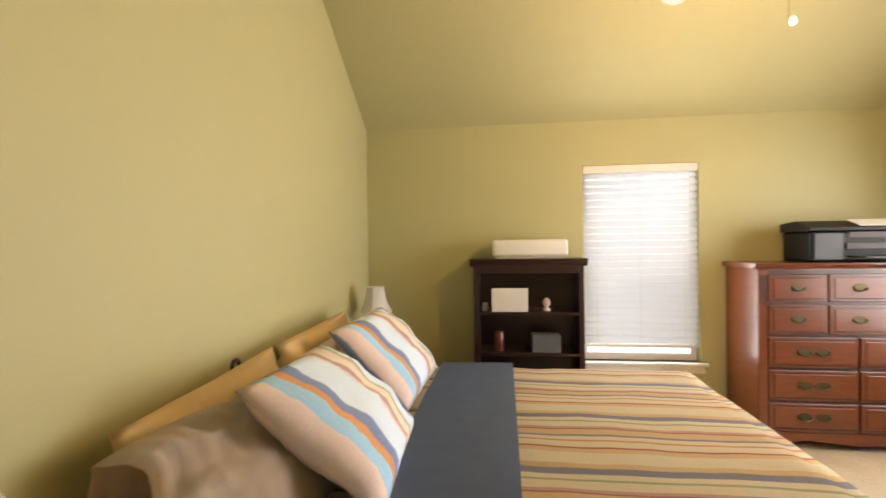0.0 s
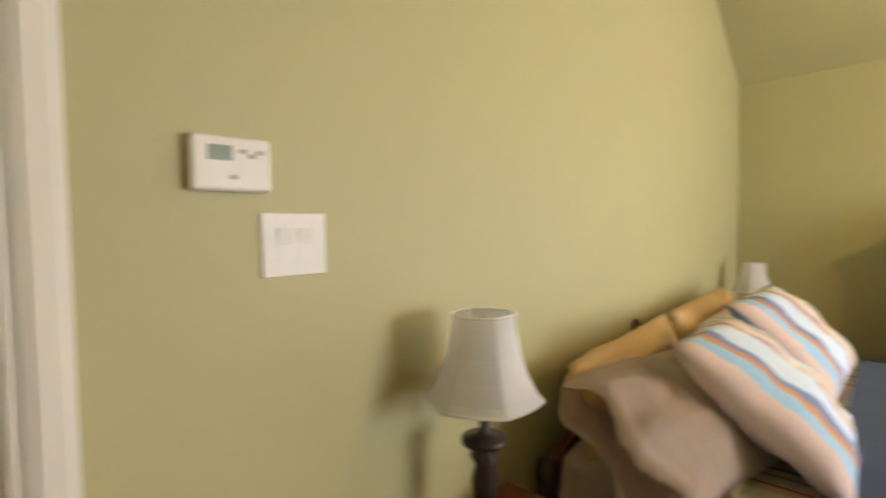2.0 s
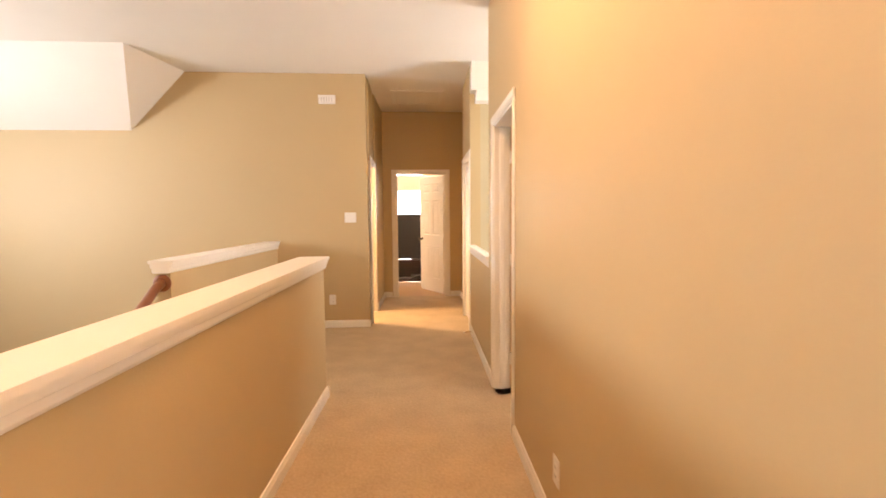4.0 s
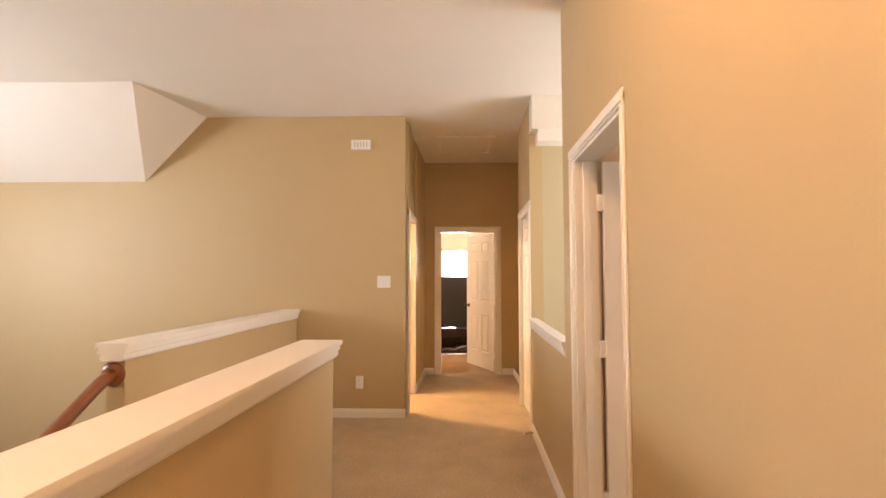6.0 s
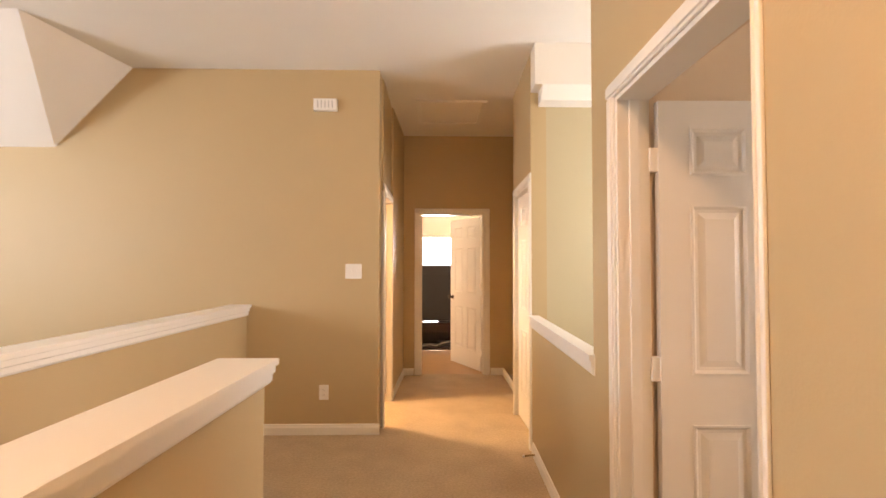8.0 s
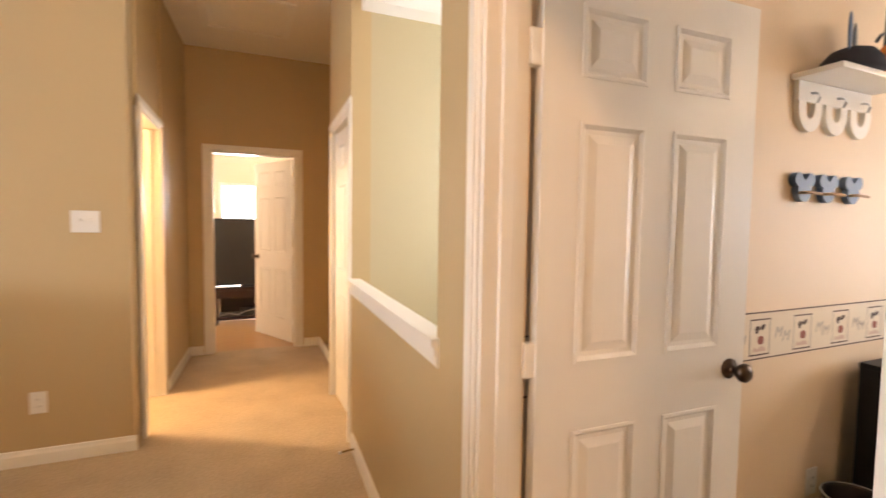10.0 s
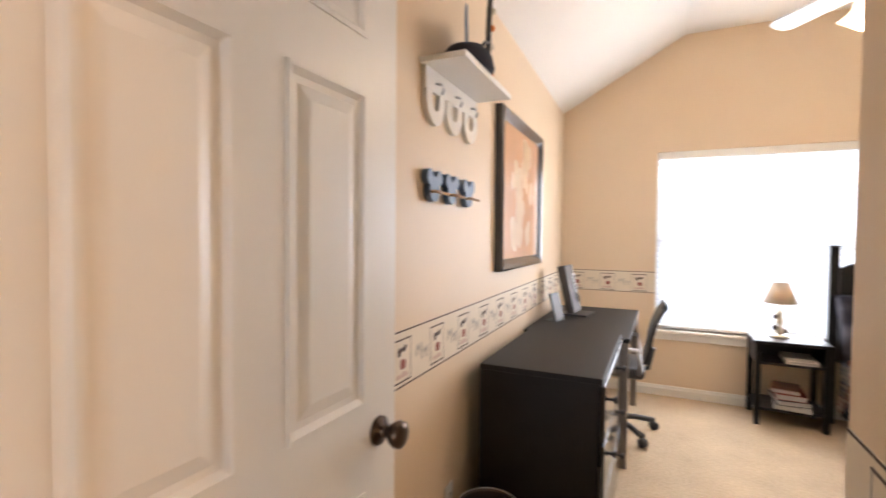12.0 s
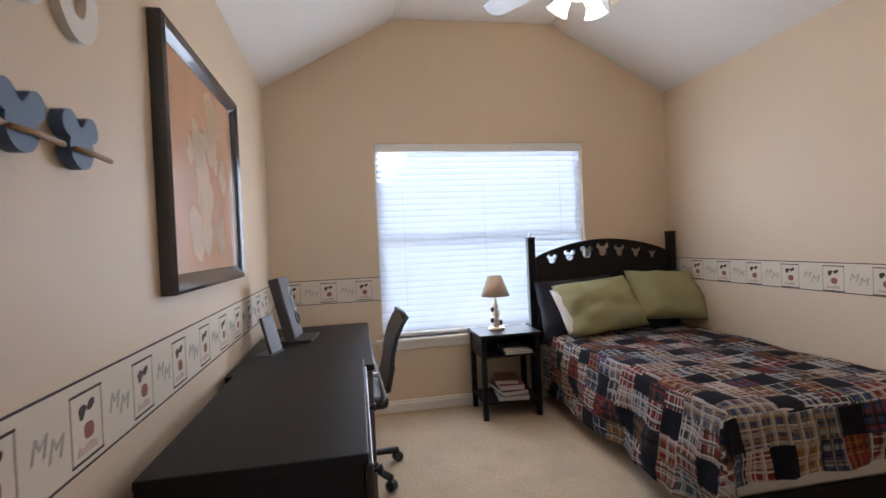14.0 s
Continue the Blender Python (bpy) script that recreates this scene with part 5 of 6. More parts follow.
part("side_rail", bm_box(2.42, HX - 0.03, 0.66, 0.685, 0.16, 0.30, 0.004), M_BLACK, kb)
part("footboard", bm_box(2.40, 2.42, 0.66, 1.79, 0.04, 0.20, 0.004), M_BLACK, kb)
for y in (0.70, 1.75):
    part("foot_leg", bm_box(2.42, 2.47, y - 0.03, y + 0.03, 0, 0.16, 0.004), M_BLACK, kb)
part("box_spring", bm_box(2.43, HX - 0.03, 0.69, 1.76, 0.18, 0.34, 0.02), M_WHITEC, kb)
part("mattress", bm_box(2.42, HX - 0.02, 0.66, 1.765, 0.34, 0.535, 0.04, seg=4), M_WHITEC, kb, smooth=True)
tagged(part("quilt", drape(2.42, HX - 0.06, 0.64, 1.775, 0.56, (0.29, None, 0.2, 0.115), r=0.08, n=90, m=80, ruffle=0.05, wave=0.016, seed=11), M_QUILT, smooth=True), "red, navy and tan patchwork plaid quilt over the bed", "quilt")


def lean_x(x, y, z, tilt, turn=0, roll=0):
    """Pillow facing -x, leaning back towards +x."""
    return Matrix.Translation((x, y, z)) @ Matrix.Rotation(radians(-90 + turn), 4, "Z") @ pose(0, 0, 0, tilt, roll, 0)


gp = pillow("green_pillow", "olive green pillow with white lining showing at one end", M_OLIVE, lean_x(4.01, 1.43, 0.765, -36, 5, -4), 0.64, 0.44, 0.2, 21, "green pillows on the bed", 0.018)
ins = part("white_lining", cushion(0.60, 0.37, 0.09, 27, wrinkle=0.006), M_WHITEC, gp, "white pillow end showing from the cover", smooth=True)
ins.location = (-0.045, 0, 0)
pillow("green_pillow", "olive green pillow leaning on the headboard", M_OLIVE, lean_x(4.07, 0.83, 0.80, -32, -4, 4), 0.60, 0.42, 0.2, 22, "green pillows on the bed", 0.018)
pillow("navy_pillow", "navy pillow behind the green one", M_NAVY, lean_x(4.15, 1.53, 0.74, -18, 2, -2), 0.66, 0.46, 0.16, 23, "navy pillows on the bed", 0.02)
pillow("navy_pillow", "navy pillow behind the green one", M_NAVY, lean_x(4.155, 0.98, 0.73, -18, 0, 2), 0.6, 0.44, 0.16, 24, "navy pillows on the bed", 0.02)

# nightstand by the window
ns = thing("nightstand", "black open nightstand with books beneath the window", "nightstand")
x0, x1, y0, y1 = 3.985, 4.33, 1.925, 2.365
part("tabletop", bm_box(x0 - 0.012, x1 + 0.005, y0 - 0.01, y1 + 0.01, 0.59, 0.612, 0.004), M_BLACK, ns)
for x in (x0 + 0.018, x1 - 0.018):
    for y in (y0 + 0.018, y1 - 0.018):
        part("leg", bm_box(x - 0.018, x + 0.018, y - 0.018, y + 0.018, 0, 0.59, 0.003), M_BLACK, ns)
part("side_panel", bm_box(x0 + 0.036, x1 - 0.036, y0 + 0.008, y0 + 0.022, 0.44, 0.59), M_BLACK, ns)
part("side_panel", bm_box(x0 + 0.036, x1 - 0.036, y1 - 0.022, y1 - 0.008, 0.44, 0.59), M_BLACK, ns)
part("back_panel", bm_box(x1 - 0.022, x1 - 0.008, y0 + 0.036, y1 - 0.036, 0.44, 0.59), M_BLACK, ns)
part("shelf", bm_box(x0 + 0.004, x1 - 0.004, y0 + 0.022, y1 - 0.022, 0.44, 0.458, 0.002), M_BLACK, ns)
part("shelf", bm_box(x0 + 0.004, x1 - 0.004, y0 + 0.004, y1 - 0.004, 0.11, 0.13, 0.002), M_BLACK, ns)


def book(x, y, z, w, d, h, turn, material, label):
    e = thing("book", label, "book", "books on the nightstand", pose(x, y, z, 0, 0, turn))
    part("cover", walls([(-w / 2, w / 2, -d / 2, d / 2, 0, 0.003), (-w / 2, w / 2, -d / 2, d / 2, h - 0.003, h), (-w / 2, -w / 2 + 0.003, -d / 2, d / 2, 0.003, h - 0.003)]), material, e)
    part("page_block", bm_box(-w / 2 + 0.003, w / 2 - 0.006, -d / 2 + 0.004, d / 2 - 0.004, 0.003, h - 0.003), M_BOOK_G, e)


book(4.12, 2.12, 0.13, 0.22, 0.28, 0.028, 82, M_BOOK_G, "grey magazine lying on the lower shelf")
book(4.13, 2.13, 0.158, 0.2, 0.26, 0.035, 95, M_NAVY, "dark book in a stack")
book(4.13, 2.13, 0.193, 0.18, 0.24, 0.04, 86, M_BOOK_R, "red book in a stack")
book(4.14, 2.15, 0.233, 0.17, 0.22, 0.03, 78, M_OAK, "brown book on top of a stack")
book(4.13, 2.08, 0.458, 0.2, 0.26, 0.022, 88, M_WHITEC, "white book on the upper shelf")
book(4.13, 2.09, 0.480, 0.18, 0.22, 0.016, 84, M_BOOK_G, "grey booklet on the upper shelf")

kl = thing("table_lamp", "small lit lamp with grey shade and figural base", "lamp", place=Matrix.Translation((4.18, 2.19, 0.612)))
part("base", lathe([(0.062, 0), (0.064, 0.01), (0.05, 0.022), (0.0, 0.024)], 24), M_CERAMIC, kl, "cream base", smooth=True)
part("stem", lathe([(0.022, 0.022), (0.030, 0.05), (0.016, 0.085), (0.026, 0.11), (0.030, 0.135), (0.014, 0.155), (0.022, 0.175), (0.010, 0.20), (0.006, 0.30)], 16), M_CERAMIC, kl, "moulded ceramic stem", smooth=True)
for sx, zz in ((0.03, 0.07), (-0.034, 0.05), (0.026, 0.15)):
    b = lathe([(0.0, -0.022), (0.012, -0.014), (0.015, 0.0), (0.012, 0.014), (0.0, 0.022)], 10)
    bmesh.ops.translate(b, verts=b.verts[:], vec=(0, sx, zz))
    part("ornament", b, M_INK, kl, smooth=True)
sh = lathe([(0.052, 0.405), (0.108, 0.255)], 32)
bmesh.ops.delete(sh, geom=[f for f in sh.faces if len(f.verts) > 4], context="FACES_ONLY")
bmesh.ops.solidify(sh, geom=sh.faces[:], thickness=0.002)
part("shade", sh, M_SHADE_G, kl, "grey fabric empire shade, lit from within", smooth=True)
bb = lathe([(0.0, 0.36), (0.018, 0.35), (0.024, 0.33), (0.016, 0.31), (0.010, 0.295), (0.0, 0.295)], 16)
part("bulb", bb, glow_mat("lit_bulb", (1.0, 0.78, 0.45), 6.0), kl, "glowing bulb", smooth=True)

# low chest of drawers
M_GLOSSB = mat("glossy_black_lacquer", (0.012, 0.012, 0.014), 0.16, vary=0.15, scale=9, coat=0.4)
cd = thing("drawer_chest", "black-brown chest with glossy black drawers", "chest of drawers")
x0, x1, y0, y1 = 1.905, 2.845, 3.205, 3.705
part("top", bm_box(x0 - 0.006, x1 + 0.006, y0 - 0.012, y1, 0.768, 0.792, 0.003), M_BLACK, cd)
part("side_panel", bm_box(x0, x0 + 0.02, y0, y1, 0.0, 0.768, 0.002), M_BLACK, cd)
part("side_panel", bm_box(x1 - 0.02, x1, y0, y1, 0.0, 0.768, 0.002), M_BLACK, cd)
part("back_panel", bm_box(x0 + 0.02, x1 - 0.02, y1 - 0.012, y1 - 0.004, 0.02, 0.768), M_BLACK, cd)
part("plinth", bm_box(x0 + 0.02, x1 - 0.02, y0 + 0.02, y0 + 0.04, 0.0, 0.06), M_BLACK, cd)
for z0, z1 in ((0.065, 0.29), (0.30, 0.525), (0.535, 0.762)):
    d = part("drawer", bm_box(x0 + 0.004, x1 - 0.004, y0 - 0.022, y0 - 0.004, z0, z1, 0.003), M_GLOSSB, cd, "glossy black drawer front")
    for fx in (0.22, 0.78):
        k = part("knob", lathe([(0.006, 0), (0.006, 0.012), (0.016, 0.02), (0.016, 0.028), (0, 0.03)], 14), M_PLASTIC_B, d, smooth=True)
        k.matrix_local = pose(x0 + fx * (x1 - x0), y0 - 0.022, (z0 + z1) / 2, 90)

# desk
dk = thing("desk", "black-brown desk with grey legs under the picture", "desk")
x0, x1, y0, y1 = 2.862, 4.03, 3.148, 3.77
part("desktop", bm_box(x0, x1, y0, y1, 0.735, 0.762, 0.003), M_BLACK, dk)
M_LEG = mat("grey_brown_laminate", (0.16, 0.135, 0.115), 0.45, vary=0.1)
for x in (x0 + 0.025, x1 - 0.025):
    for y in (y0 + 0.03, y1 - 0.03):
        part("leg", bm_box(x - 0.022, x + 0.022, y - 0.022, y + 0.022, 0, 0.735, 0.003), M_LEG, dk)
part("rail", bm_box(x0 + 0.05, x1 - 0.05, y1 - 0.04, y1 - 0.022, 0.62, 0.735, 0.002), M_BLACK, dk)
part("rail", bm_box(x0 + 0.05, x1 - 0.05, y0 + 0.02, y0 + 0.035, 0.66, 0.735, 0.002), M_BLACK, dk)

M_SPEAKER = mat("dark_brown_speaker_cabinet", (0.055, 0.045, 0.04), 0.5, vary=0.15, scale=12)
# speaker panel leaning on the desk
sp = thing("speaker", "dark desktop speaker with ringed cones standing tilted", "speaker", place=pose(3.60, 3.56, 0.762, 0, 0, -6))
bm = bm_box(-0.10, 0.10, -0.03, 0.03, 0, 0.36, 0.008)
bmesh.ops.transform(bm, matrix=pose(0, 0.02, 0.012, -13, 0, 0), verts=bm.verts[:])
part("cabinet", bm, M_SPEAKER, sp)
for k, zc in enumerate((0.10, 0.18, 0.255)):
    rg = tube([(0.032 * math.cos(math.pi * i / 12), 0.032 * math.sin(math.pi * i / 12), 0.003) for i in range(25)], 0.0045, 8)
    bmesh.ops.transform(rg, matrix=pose(0, 0.02, 0.012, -13, 0, 0) @ pose(0.055, -0.03, zc, 90), verts=rg.verts[:])
    part("cone_ring", rg, M_STEEL if k else M_PLASTIC_B, sp, "silver-ringed cone", smooth=True)
part("stand", bm_box(-0.12, 0.12, -0.10, 0.10, 0, 0.014, 0.004), M_PLASTIC_B, sp)
pf = thing("photo_frame", "small dark photo frame standing on the desk", "photo frame", place=pose(3.28, 3.63, 0.762, 0, 0, -14))
bm = bm_box(-0.065, 0.065, -0.008, 0.008, 0, 0.19, 0.003)
bmesh.ops.transform(bm, matrix=pose(0, 0, 0.003, -14, 0, 0), verts=bm.verts[:])
part("frame", bm, M_SPEAKER, pf)
bm = bm_box(-0.05, 0.05, 0.0085, 0.0105, 0.02, 0.17)
bmesh.ops.transform(bm, matrix=pose(0, 0, 0.003, -14, 0, 0), verts=bm.verts[:])
part("backing", bm, M_SLATEGREY, pf)
part("foot", bm_box(-0.09, 0.06, -0.02, 0.075, 0, 0.006, 0.002), M_SLATEGREY, pf)

# office chair pushed under the desk
oc = thing("office_chair", "black office chair pushed under the desk", "office chair", place=pose(3.43, 3.28, 0, 0, 0, 2))
part("seat", bm_box(-0.23, 0.23, -0.20, 0.22, 0.43, 0.50, 0.03, seg=4), M_PLASTIC_B, oc, smooth=True)
side = [(-0.195, 0.53), (-0.222, 0.62), (-0.232, 0.70), (-0.255, 0.79), (-0.292, 0.865), (-0.315, 0.895)]
bm = prism([(y + 0.012, z) for y, z in side] + [(y - 0.012, z + 0.004) for y, z in reversed(side)], "x", -0.21, 0.21)
part("backrest", bm, M_PLASTIC_B, oc, "thin curved black backrest")
part("top_rail", tube([(-0.20, -0.308, 0.895), (0.0, -0.316, 0.902), (0.20, -0.308, 0.895)], 0.016, 10), M_PLASTIC_B, oc, smooth=True)
part("back_support", tube([(0, -0.10, 0.43), (0, -0.22, 0.46), (0, -0.25, 0.60)], 0.016, 10), M_PLASTIC_B, oc, smooth=True)
for s in (-1, 1):
    part("armrest", tube([(s * 0.21, -0.16, 0.46), (s * 0.27, -0.17, 0.52), (s * 0.27, -0.15, 0.63), (s * 0.27, 0.08, 0.64), (s * 0.26, 0.12, 0.55), (s * 0.21, 0.10, 0.47)], 0.014, 10), M_STEEL, oc, smooth=True)
part("gas_lift", lathe([(0.025, 0.10), (0.025, 0.28), (0.016, 0.28), (0.016, 0.43)], 14), M_STEEL, oc, smooth=True)
part("hub", lathe([(0.0, 0.07), (0.045, 0.07), (0.045, 0.12), (0.0, 0.125)], 18), M_PLASTIC_B, oc, smooth=True)
for k in range(5):
    a = radians(-66 + 72 * k)
    c, s_ = math.cos(a), math.sin(a)
    lg = part("base_leg", tube([(0.03 * c, 0.03 * s_, 0.10), (0.16 * c, 0.16 * s_, 0.092), (0.29 * c, 0.29 * s_, 0.068)], 0.019, 8), M_PLASTIC_B, oc, smooth=True)
    w = lathe([(0.010, -0.022), (0.028, -0.02), (0.030, -0.006), (0.022, 0.0), (0.030, 0.006), (0.028, 0.02), (0.010, 0.022)], 16)
    bmesh.ops.transform(w, matrix=Matrix.Translation((0.29 * c, 0.29 * s_, 0.030)) @ Matrix.Rotation(a, 4, "Z") @ pose(0, 0, 0, 90, 0, 0), verts=w.verts[:])
    part("castor", w, M_PLASTIC_B, lg, smooth=True)

# waste bin
wbn = thing("waste_bin", "grey metal waste bin beside the chest", "waste bin", place=Matrix.Translation((1.735, 3.60, 0)))
bn = lathe([(0.09, 0.0), (0.092, 0.008), (0.118, 0.27), (0.122, 0.275), (0.122, 0.283), (0.115, 0.283), (0.113, 0.27), (0.088, 0.012), (0.0, 0.012)], 32)
part("bin", bn, M_IRON, wbn, smooth=True)
part("rim", tube([(0.119 * math.cos(2 * math.pi * i / 40), 0.119 * math.sin(2 * math.pi * i / 40), 0.281) for i in range(41)], 0.004, 6), M_STEEL, wbn, "steel rim", smooth=True)

# framed picture
pc = thing("framed_picture", "large black-framed peach art print on the wall", "picture", place=ASKEW @ Matrix.Translation((2.808, 3.83, 1.595)))
W, H, B = 0.485, 0.437, 0.062


def frame_piece(pts):
    prof = [(0.0, 0.0), (0.0, -0.040), (0.012, -0.048), (0.035, -0.040), (B - 0.008, -0.026), (B, -0.022), (B, 0.0)]
    bm = bmesh.new()
    (ax, az), (bx_, bz), (nx, nz) = pts
    lo = [bm.verts.new((ax + u * nx + (u if bx_ > ax else (-u if bx_ < ax else 0)), d, az + u * nz + (u if bz > az else (-u if bz < az else 0)))) for u, d in prof]
    hi = [bm.verts.new((bx_ + u * nx - (u if bx_ > ax else (-u if bx_ < ax else 0)), d, bz + u * nz - (u if bz > az else (-u if bz < az else 0)))) for u, d in prof]
    for i in range(len(prof)):
        j = (i + 1) % len(prof)
        bm.faces.new((lo[i], lo[j], hi[j], hi[i]))
    bm.faces.new(lo[::-1])
    bm.faces.new(hi)
    bmesh.ops.recalc_face_normals(bm, faces=bm.faces[:])
    return bm


for q in (((-W, -H), (W, -H), (0, 1)), ((-W, H), (W, H), (0, -1)), ((-W, -H), (-W, H), (1, 0)), ((W, -H), (W, H), (-1, 0))):
    part("frame_side", frame_piece(q), M_FRAMEB, pc, "black lacquered moulding")
part("print", bm_box(-W + B - 0.004, W - B + 0.004, -0.020, -0.004, -H + B - 0.004, H - B + 0.004), M_ART, pc, "peach coloured print")
rnd = random.Random(5)
for k in range(16):
    a, b2 = rnd.uniform(-0.22, 0.24), rnd.uniform(-0.24, 0.26)
    rr = rnd.uniform(0.03, 0.095)
    pts = [(a + rr * (1 + 0.22 * math.sin(3 * t + k)) * math.cos(t) * rnd.uniform(0.9, 1.05), b2 + rr * 1.25 * (1 + 0.2 * math.cos(2 * t + k)) * math.sin(t)) for t in [2 * math.pi * i / 22 for i in range(22)]]
    d = 0.0201 + 0.00004 * k
    part("print_shape", prism(pts, "y", -d, -0.0195), (M_ART_P, M_ART_P, M_ART_D)[k % 3], pc)

# wall shelf with hooks below
ws = thing("wall_shelf", "white wall shelf with scalloped hook board", "shelf", place=ASKEW @ Matrix.Translation((0, 3.83, 0)))
part("board", bm_box(1.445, 1.995, -0.175, 0, 1.945, 1.967, 0.004), M_TRIM, ws)
part("back_board", bm_box(1.465, 1.985, -0.020, 0, 1.865, 1.945, 0.004), M_TRIM, ws)
for k in range(3):
    cx = 1.55 + 0.18 * k
    n = 28
    arc = [math.pi + math.pi * i / n for i in range(n + 1)]
    outer = [(cx + 0.079 * math.cos(a), 1.842 + 0.093 * math.sin(a)) for a in arc]
    inner = [(cx + 0.030 * math.cos(a), 1.846 + 0.046 * math.sin(a)) for a in arc]
    pts = [(cx - 0.079, 1.865)] + outer + [(cx + 0.079, 1.865), (cx + 0.030, 1.865)] + inner[::-1] + [(cx - 0.030, 1.865)]
    part("scallop", prism(pts, "y", -0.020, 0), M_TRIM, ws, "white scalloped loop")
    part("hook", tube([(cx, -0.020, 1.90), (cx, -0.042, 1.895), (cx, -0.050, 1.875), (cx, -0.042, 1.858)], 0.005, 8), M_FANGREY, ws, "pale metal hook", smooth=True)

cap = thing("black_cap", "black cap with two grey-blue ovals on the shelf", "cap", place=ASKEW @ pose(1.655, 3.735, 1.967, 0, 0, 20))
part("crown", lathe([(0.105, 0), (0.107, 0.012), (0.098, 0.05), (0.07, 0.085), (0.03, 0.10), (0, 0.102)], 28), M_NAVY, cap, smooth=True)
for sx in (-1, 1):
    b = lathe([(0, -0.006), (0.04, -0.004), (0.05, 0), (0.04, 0.004), (0, 0.006)], 24)
    bmesh.ops.transform(b, matrix=pose(sx * 0.075, 0, 0.145, 90, 0, 0) @ Matrix.Diagonal((0.9, 1.5, 1, 1)), verts=b.verts[:])
    part("oval", b, M_PLAQUE if sx < 0 else M_SLATEGREY, cap, smooth=True)
wd = thing("ornament", "slender dark ornament with orange glass on the shelf", "ornament", place=ASKEW @ Matrix.Translation((1.895, 3.73, 1.967)))
part("foot", lathe([(0.03, 0), (0.03, 0.01), (0.012, 0.02), (0.0, 0.02)], 18), M_PLASTIC_B, wd, smooth=True)
part("bowl", lathe([(0.010, 0.02), (0.024, 0.05), (0.026, 0.10), (0.018, 0.14), (0.008, 0.15), (0, 0.15)], 18), M_ORANGE, wd, "orange glass bulb", smooth=True)
part("stem", tube([(0, 0, 0.148), (0.004, 0, 0.25), (0.012, 0, 0.34), (0.03, 0, 0.43)], 0.012, 10), M_PLASTIC_B, wd, smooth=True)
for k, (u, z) in enumerate(((0.026, 0.19), (0.032, 0.27), (0.040, 0.345))):
    bd = lathe([(0.0, z - 0.016), (0.011, z - 0.009), (0.013, z), (0.009, z + 0.010), (0.0, z + 0.015)], 12)
    bmesh.ops.translate(bd, verts=bd.verts[:], vec=(u, -0.006, 0))
    part("bead", bd, M_ORANGE if k % 2 else M_CERAMIC, wd, "glossy glass bead", smooth=True)
part("branch", tube([(0.0, 0, 0.20), (-0.05, 0, 0.18), (-0.08, 0, 0.15)], 0.007, 8), M_PLASTIC_B, wd, smooth=True)

# blue plaques on the wall
for k, cx in enumerate((1.525, 1.69, 1.872)):
    e = thing("wall_plaque", "blue rounded wooden plaque with a twig across it", "wall decoration", "blue wall plaques", place=ASKEW @ Matrix.Translation((cx, 3.83, 1.513)))
    part("plaque", prism([(u, v) for u, v in trefoil(0.044)], "y", -0.030, -0.004), M_PLAQUE, e)
    part("twig", tube([(-0.045, -0.038, -0.010), (0.02, -0.036, -0.006), (0.095, -0.040, -0.010)], 0.006, 8), M_STICK, e, "light wooden twig", smooth=True)
    part("spacer", bm_box(-0.015, 0.015, -0.006, 0, -0.015, 0.015), M_IRON, e)

# ---- wallpaper border ----
def lettering(text, size):
    """Slanted letters as a thin mesh in the xz plane, centred."""
    cu = bpy.data.curves.new("letters", "FONT")
    cu.body, cu.size, cu.align_x, cu.align_y, cu.extrude, cu.shear = text, size, "CENTER", "CENTER", 0.0006, 0.3
    ob = bpy.data.objects.new("letters", cu)
    scene.collection.objects.link(ob)
    me = bpy.data.meshes.new_from_object(ob.evaluated_get(bpy.context.evaluated_depsgraph_get()))
    bpy.data.objects.remove(ob)
    bm = bmesh.new()
    bm.from_mesh(me)
    bpy.data.meshes.remove(me)
    bmesh.ops.transform(bm, matrix=pose(-0.019, -0.0024, 0.007, 90, 0, 0), verts=bm.verts[:])
    again = bmesh.ops.duplicate(bm, geom=bm.verts[:] + bm.edges[:] + bm.faces[:])
    bmesh.ops.translate(bm, vec=(0.038, 0, -0.014), verts=[v for v in again["geom"] if isinstance(v, bmesh.types.BMVert)])
    return bm


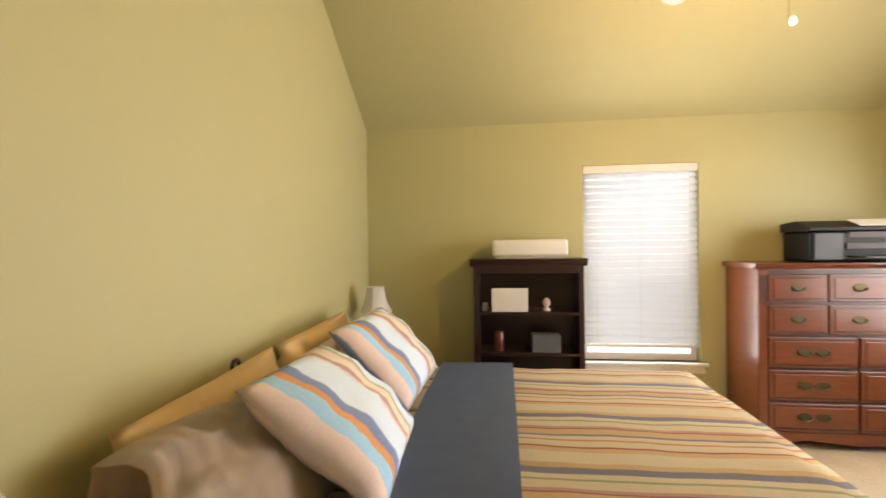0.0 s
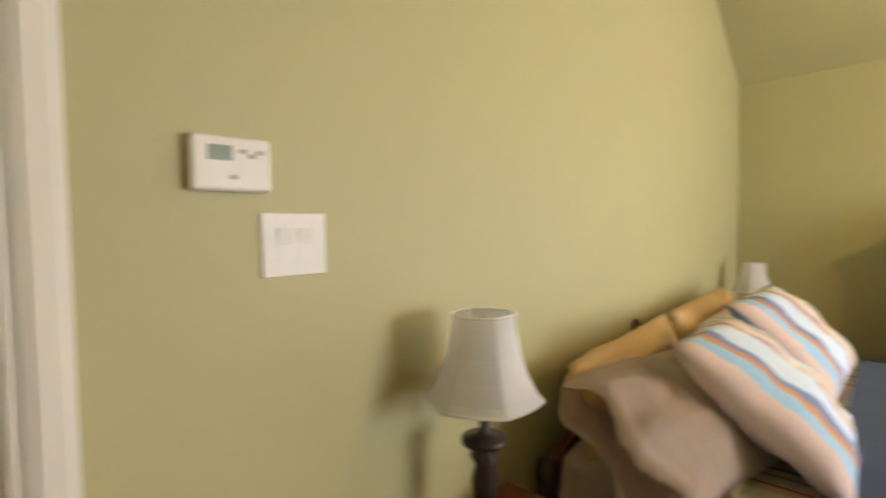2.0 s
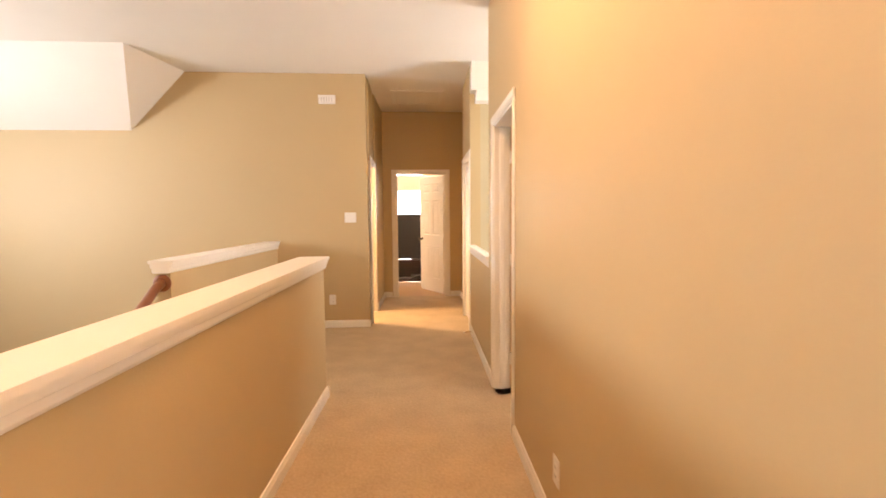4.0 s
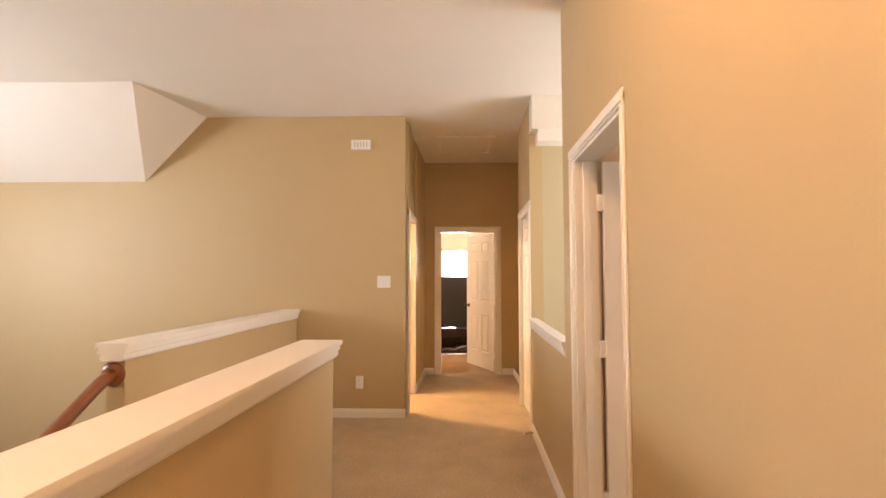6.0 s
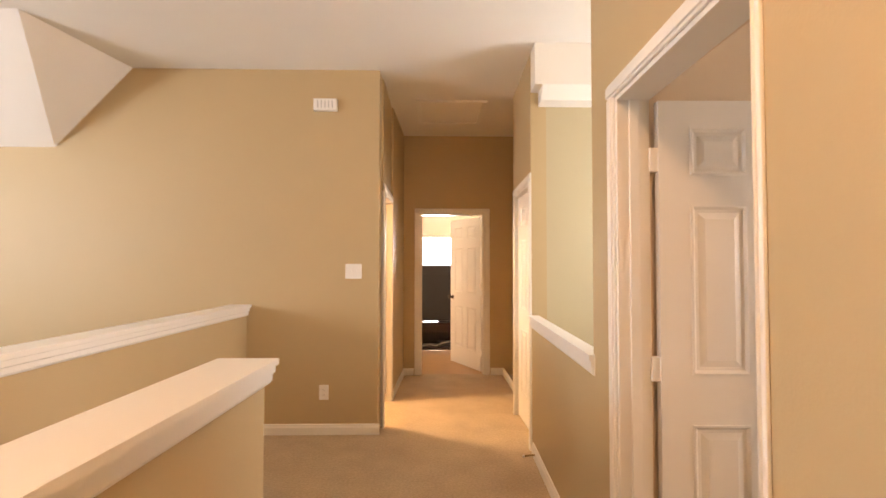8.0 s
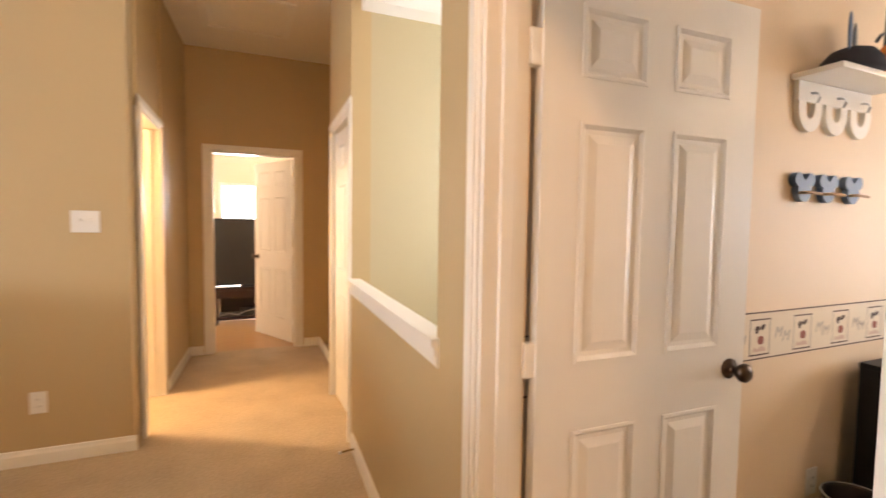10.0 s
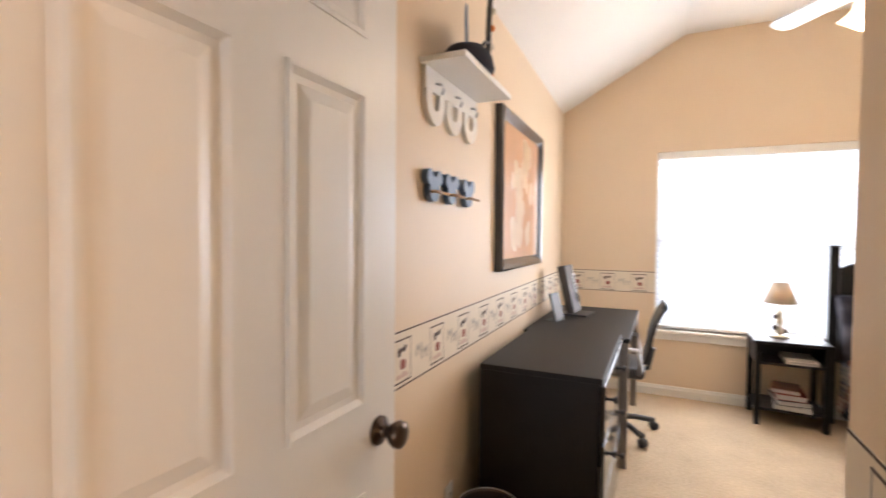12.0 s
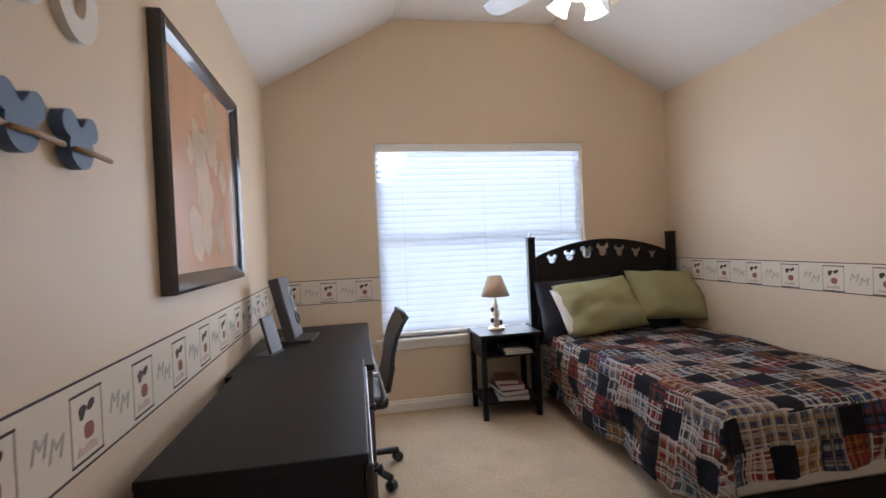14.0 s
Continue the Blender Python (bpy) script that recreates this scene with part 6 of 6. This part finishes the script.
def border(name, place, length, first, step, z0, z1, label="cream wallpaper border with small framed motifs"):
    """Border strip along local x, facing -y."""
    root = tagged(new(name), label, "wallpaper border", kind="structure")
    root.matrix_world = place
    part("paper", bm_box(0, length, -0.002, 0, z0, z1), M_PAPER, root)
    for z in (z0, z1 - 0.005):
        part("border_line", bm_box(0, length, -0.0032, -0.0018, z, z + 0.005), M_INK, root)
    x = first
    mid = (z0 + z1) / 2 - 0.006
    while x < length - 0.06:
        if not MOTIF:
            fr = walls([(-0.047, 0.047, -0.0034, -0.0018, 0.052, 0.056), (-0.047, 0.047, -0.0034, -0.0018, -0.056, -0.052)])
            MOTIF["bar"] = part("motif_bar", fr, M_INK, root)
            MOTIF["side"] = part("motif_side", walls([(-0.047, -0.044, -0.003, -0.0018, -0.052, 0.052), (0.044, 0.047, -0.003, -0.0018, -0.052, 0.052)]), M_INK_G, root)
            f1 = prism([(0.012 * math.cos(t) * (1 + 0.3 * math.sin(3 * t)) - 0.002 + 0.004 * math.sin(t), 0.022 + 0.017 * math.sin(t)) for t in [2 * math.pi * i / 14 for i in range(14)]], "y", -0.0032, -0.0018)
            bmesh.ops.scale(f1, vec=(0.8, 1, 0.7), verts=f1.verts[:])
            bmesh.ops.translate(f1, vec=(-0.012, 0, 0.008), verts=f1.verts[:])
            f1b = prism([(0.012 + 0.011 * math.cos(t), 0.030 + 0.008 * math.sin(t) + 0.004 * math.cos(t)) for t in [2 * math.pi * i / 12 for i in range(12)]], "y", -0.0032, -0.0018)
            MOTIF["bow"] = part("motif_bow", f1b, M_INK, root)
            MOTIF["dark"] = part("motif_dark", f1, M_INK, root)
            f2 = prism([(0.004 + 0.014 * math.cos(t), -0.010 + 0.016 * math.sin(t) * (1 + 0.2 * math.cos(2 * t))) for t in [2 * math.pi * i / 14 for i in range(14)]], "y", -0.0032, -0.0018)
            MOTIF["red"] = part("motif_red", f2, M_INK_R, root)
            f3 = prism([(-0.030, -0.044), (0.030, -0.044), (0.026, -0.034), (0.008, -0.028), (-0.012, -0.036), (-0.026, -0.030)], "y", -0.003, -0.0018)
            MOTIF["pale"] = part("motif_pale", f3, M_INK_P, root)
            MOTIF["bars"] = part("motif_lettering", lettering("M", 0.048), M_INK_G, root, "grey slanted letters")
            for o in MOTIF.values():
                for v in o.data.vertices:
                    v.co.x *= 1.3
                    v.co.z *= 1.3
                o.location = (x + (step / 2 if o is MOTIF["bars"] else 0), 0, mid)
        else:
            for key, o in MOTIF.items():
                if key == "bars" and x + 0.18 > length:
                    continue
                c = new(o.name.split(".")[0], o.data)
                c.parent = root
                c.location = (x + (step / 2 if key == "bars" else 0), 0, mid)
        x += step
    return root


MOTIF = {}
border("border_left", ASKEW @ Matrix.Translation((0.22, 3.83, -0.004)), 4.15, 0.285, 0.277, 0.848, 1.037)
border("border_window_far", pose(4.373, 3.828, 0, 0, 0, -90), 0.785, 0.141, 0.262, 0.866, 1.048)
border("border_window_near", pose(4.373, 1.335, 0, 0, 0, -90), 0.765, 0.13, 0.262, 0.875, 1.055)
border("border_right", pose(4.371, 0.57, 0, 0, 0, 180), 3.4, 0.067, 0.267, 0.905, 1.075)
border("border_closet", pose(0.95, 2.72, 0, 0, 0, 180), 0.7, 0.16, 0.262, 0.875, 1.047)

# ---- end room, bathroom ----
tv = thing("television", "large black television on a dark wooden stand", "television", place=Matrix.Translation((-0.27, 9.35, 0)))
part("screen", bm_box(-0.66, 0.66, -0.05, -0.01, 0.495, 1.38, 0.012), M_PLASTIC_B, tv)
part("back_shell", bm_box(-0.5, 0.5, -0.01, 0.12, 0.6, 1.25, 0.03), M_PLASTIC_B, tv)
part("neck", bm_box(-0.12, 0.12, -0.02, 0.08, 0.50, 0.60, 0.006), M_PLASTIC_B, tv)
part("foot", bm_box(-0.35, 0.35, -0.12, 0.16, 0.482, 0.50, 0.006), M_PLASTIC_B, tv)
st = thing("tv_stand", "dark reddish wooden television stand with open shelf", "tv stand", place=Matrix.Translation((-0.27, 9.35, 0)))
part("top", bm_box(-0.66, 0.66, -0.2, 0.22, 0.44, 0.482, 0.005), M_CHERRY, st)
part("front_rail", bm_box(-0.62, 0.62, -0.18, -0.165, 0.34, 0.44, 0.003), M_CHERRY, st)
part("shelf", bm_box(-0.64, 0.64, -0.19, 0.2, 0.06, 0.10, 0.004), M_CHERRY, st)
for x in (-0.63, 0.63):
    part("side_panel", bm_box(x - 0.015, x + 0.015, -0.19, 0.2, 0, 0.44, 0.003), M_CHERRY, st)
part("back_panel", bm_box(-0.61, 0.61, 0.19, 0.2, 0.1, 0.44), M_CHERRY, st)
tagged(part("media_box", bm_box(-0.62, -0.2, 9.22, 9.45, 0.10, 0.17, 0.006), M_PLASTIC_B), "black media box on the stand's shelf", "media player")
ob = tagged(part("cable_bundle", tube([(-0.86, 9.2, 0.115), (-0.75, 9.17, 0.15), (-0.66, 9.16, 0.125), (-0.55, 9.165, 0.17), (-0.45, 9.16, 0.19)], 0.008, 8), M_BOOK_G, smooth=True), "pale cable bundle on the stand's shelf", "cables")
vn = thing("bath_vanity", "brown wooden bathroom vanity with white top", "vanity", place=Matrix.Translation((-1.62, 7.42, 0)))
part("cabinet", bm_box(-0.40, 0.33, -0.28, 0.30, 0, 0.74, 0.004), M_OAK, vn)
part("countertop", bm_box(-0.42, 0.34, -0.30, 0.31, 0.74, 0.775, 0.006), M_PLASTIC_W, vn)
for k in range(2):
    d = part("door", bm_box(-0.38 + 0.35 * k, -0.05 + 0.35 * k, -0.295, -0.28, 0.06, 0.70, 0.004), M_OAK, vn)
    part("knob", lathe([(0.012, -0.012), (0.014, 0), (0, 0.012)], 12), M_BRASS, d).location = (-0.08 + 0.09 * k, -0.305, 0.5)
cl = thing("door_stop", "small spring door stop by the baseboard", "door stop", place=Matrix.Translation((0.045, 5.2, 0.045)))
part("spring", tube([(0.0, 0, 0), (-0.04, 0, 0.0), (-0.085, 0, -0.006)], 0.006, 8), M_BRASS, cl, smooth=True)
part("tip", tube([(-0.085, 0, -0.006), (-0.10, 0, -0.008)], 0.009, 10), M_PLASTIC_W, cl, smooth=True)

# ---- bright sky outside the windows ----
# the overlook sheet is an added glow behind the made-up opening
for name, bx in (("backdrop_bedroom", (5.6, 5.62, -4.6, 0.2, -0.5, 3.6)), ("backdrop_kids", (6.0, 6.02, 0.3, 4.6, -0.6, 4.0)), ("backdrop_end", (-2.6, 1.4, 12.6, 12.62, -0.2, 3.2)),
                 ("backdrop_back", (0.1, 4.1, -6.0, -5.98, -0.4, 3.4)), ("backdrop_foyer", (-8.0, -7.98, 0.5, 5.5, -1.0, 3.6)), ("backdrop_overlook_fill", (2.5, 2.52, 3.97, 5.4, 0.8, 2.8))):
    structure(name, bm_box(*bx), {"backdrop_end": M_SKYGLOW_B, "backdrop_bedroom": M_SKYGLOW_S}.get(name, M_SKYGLOW), "bright hazy sky outside the wall opening", "backdrop")
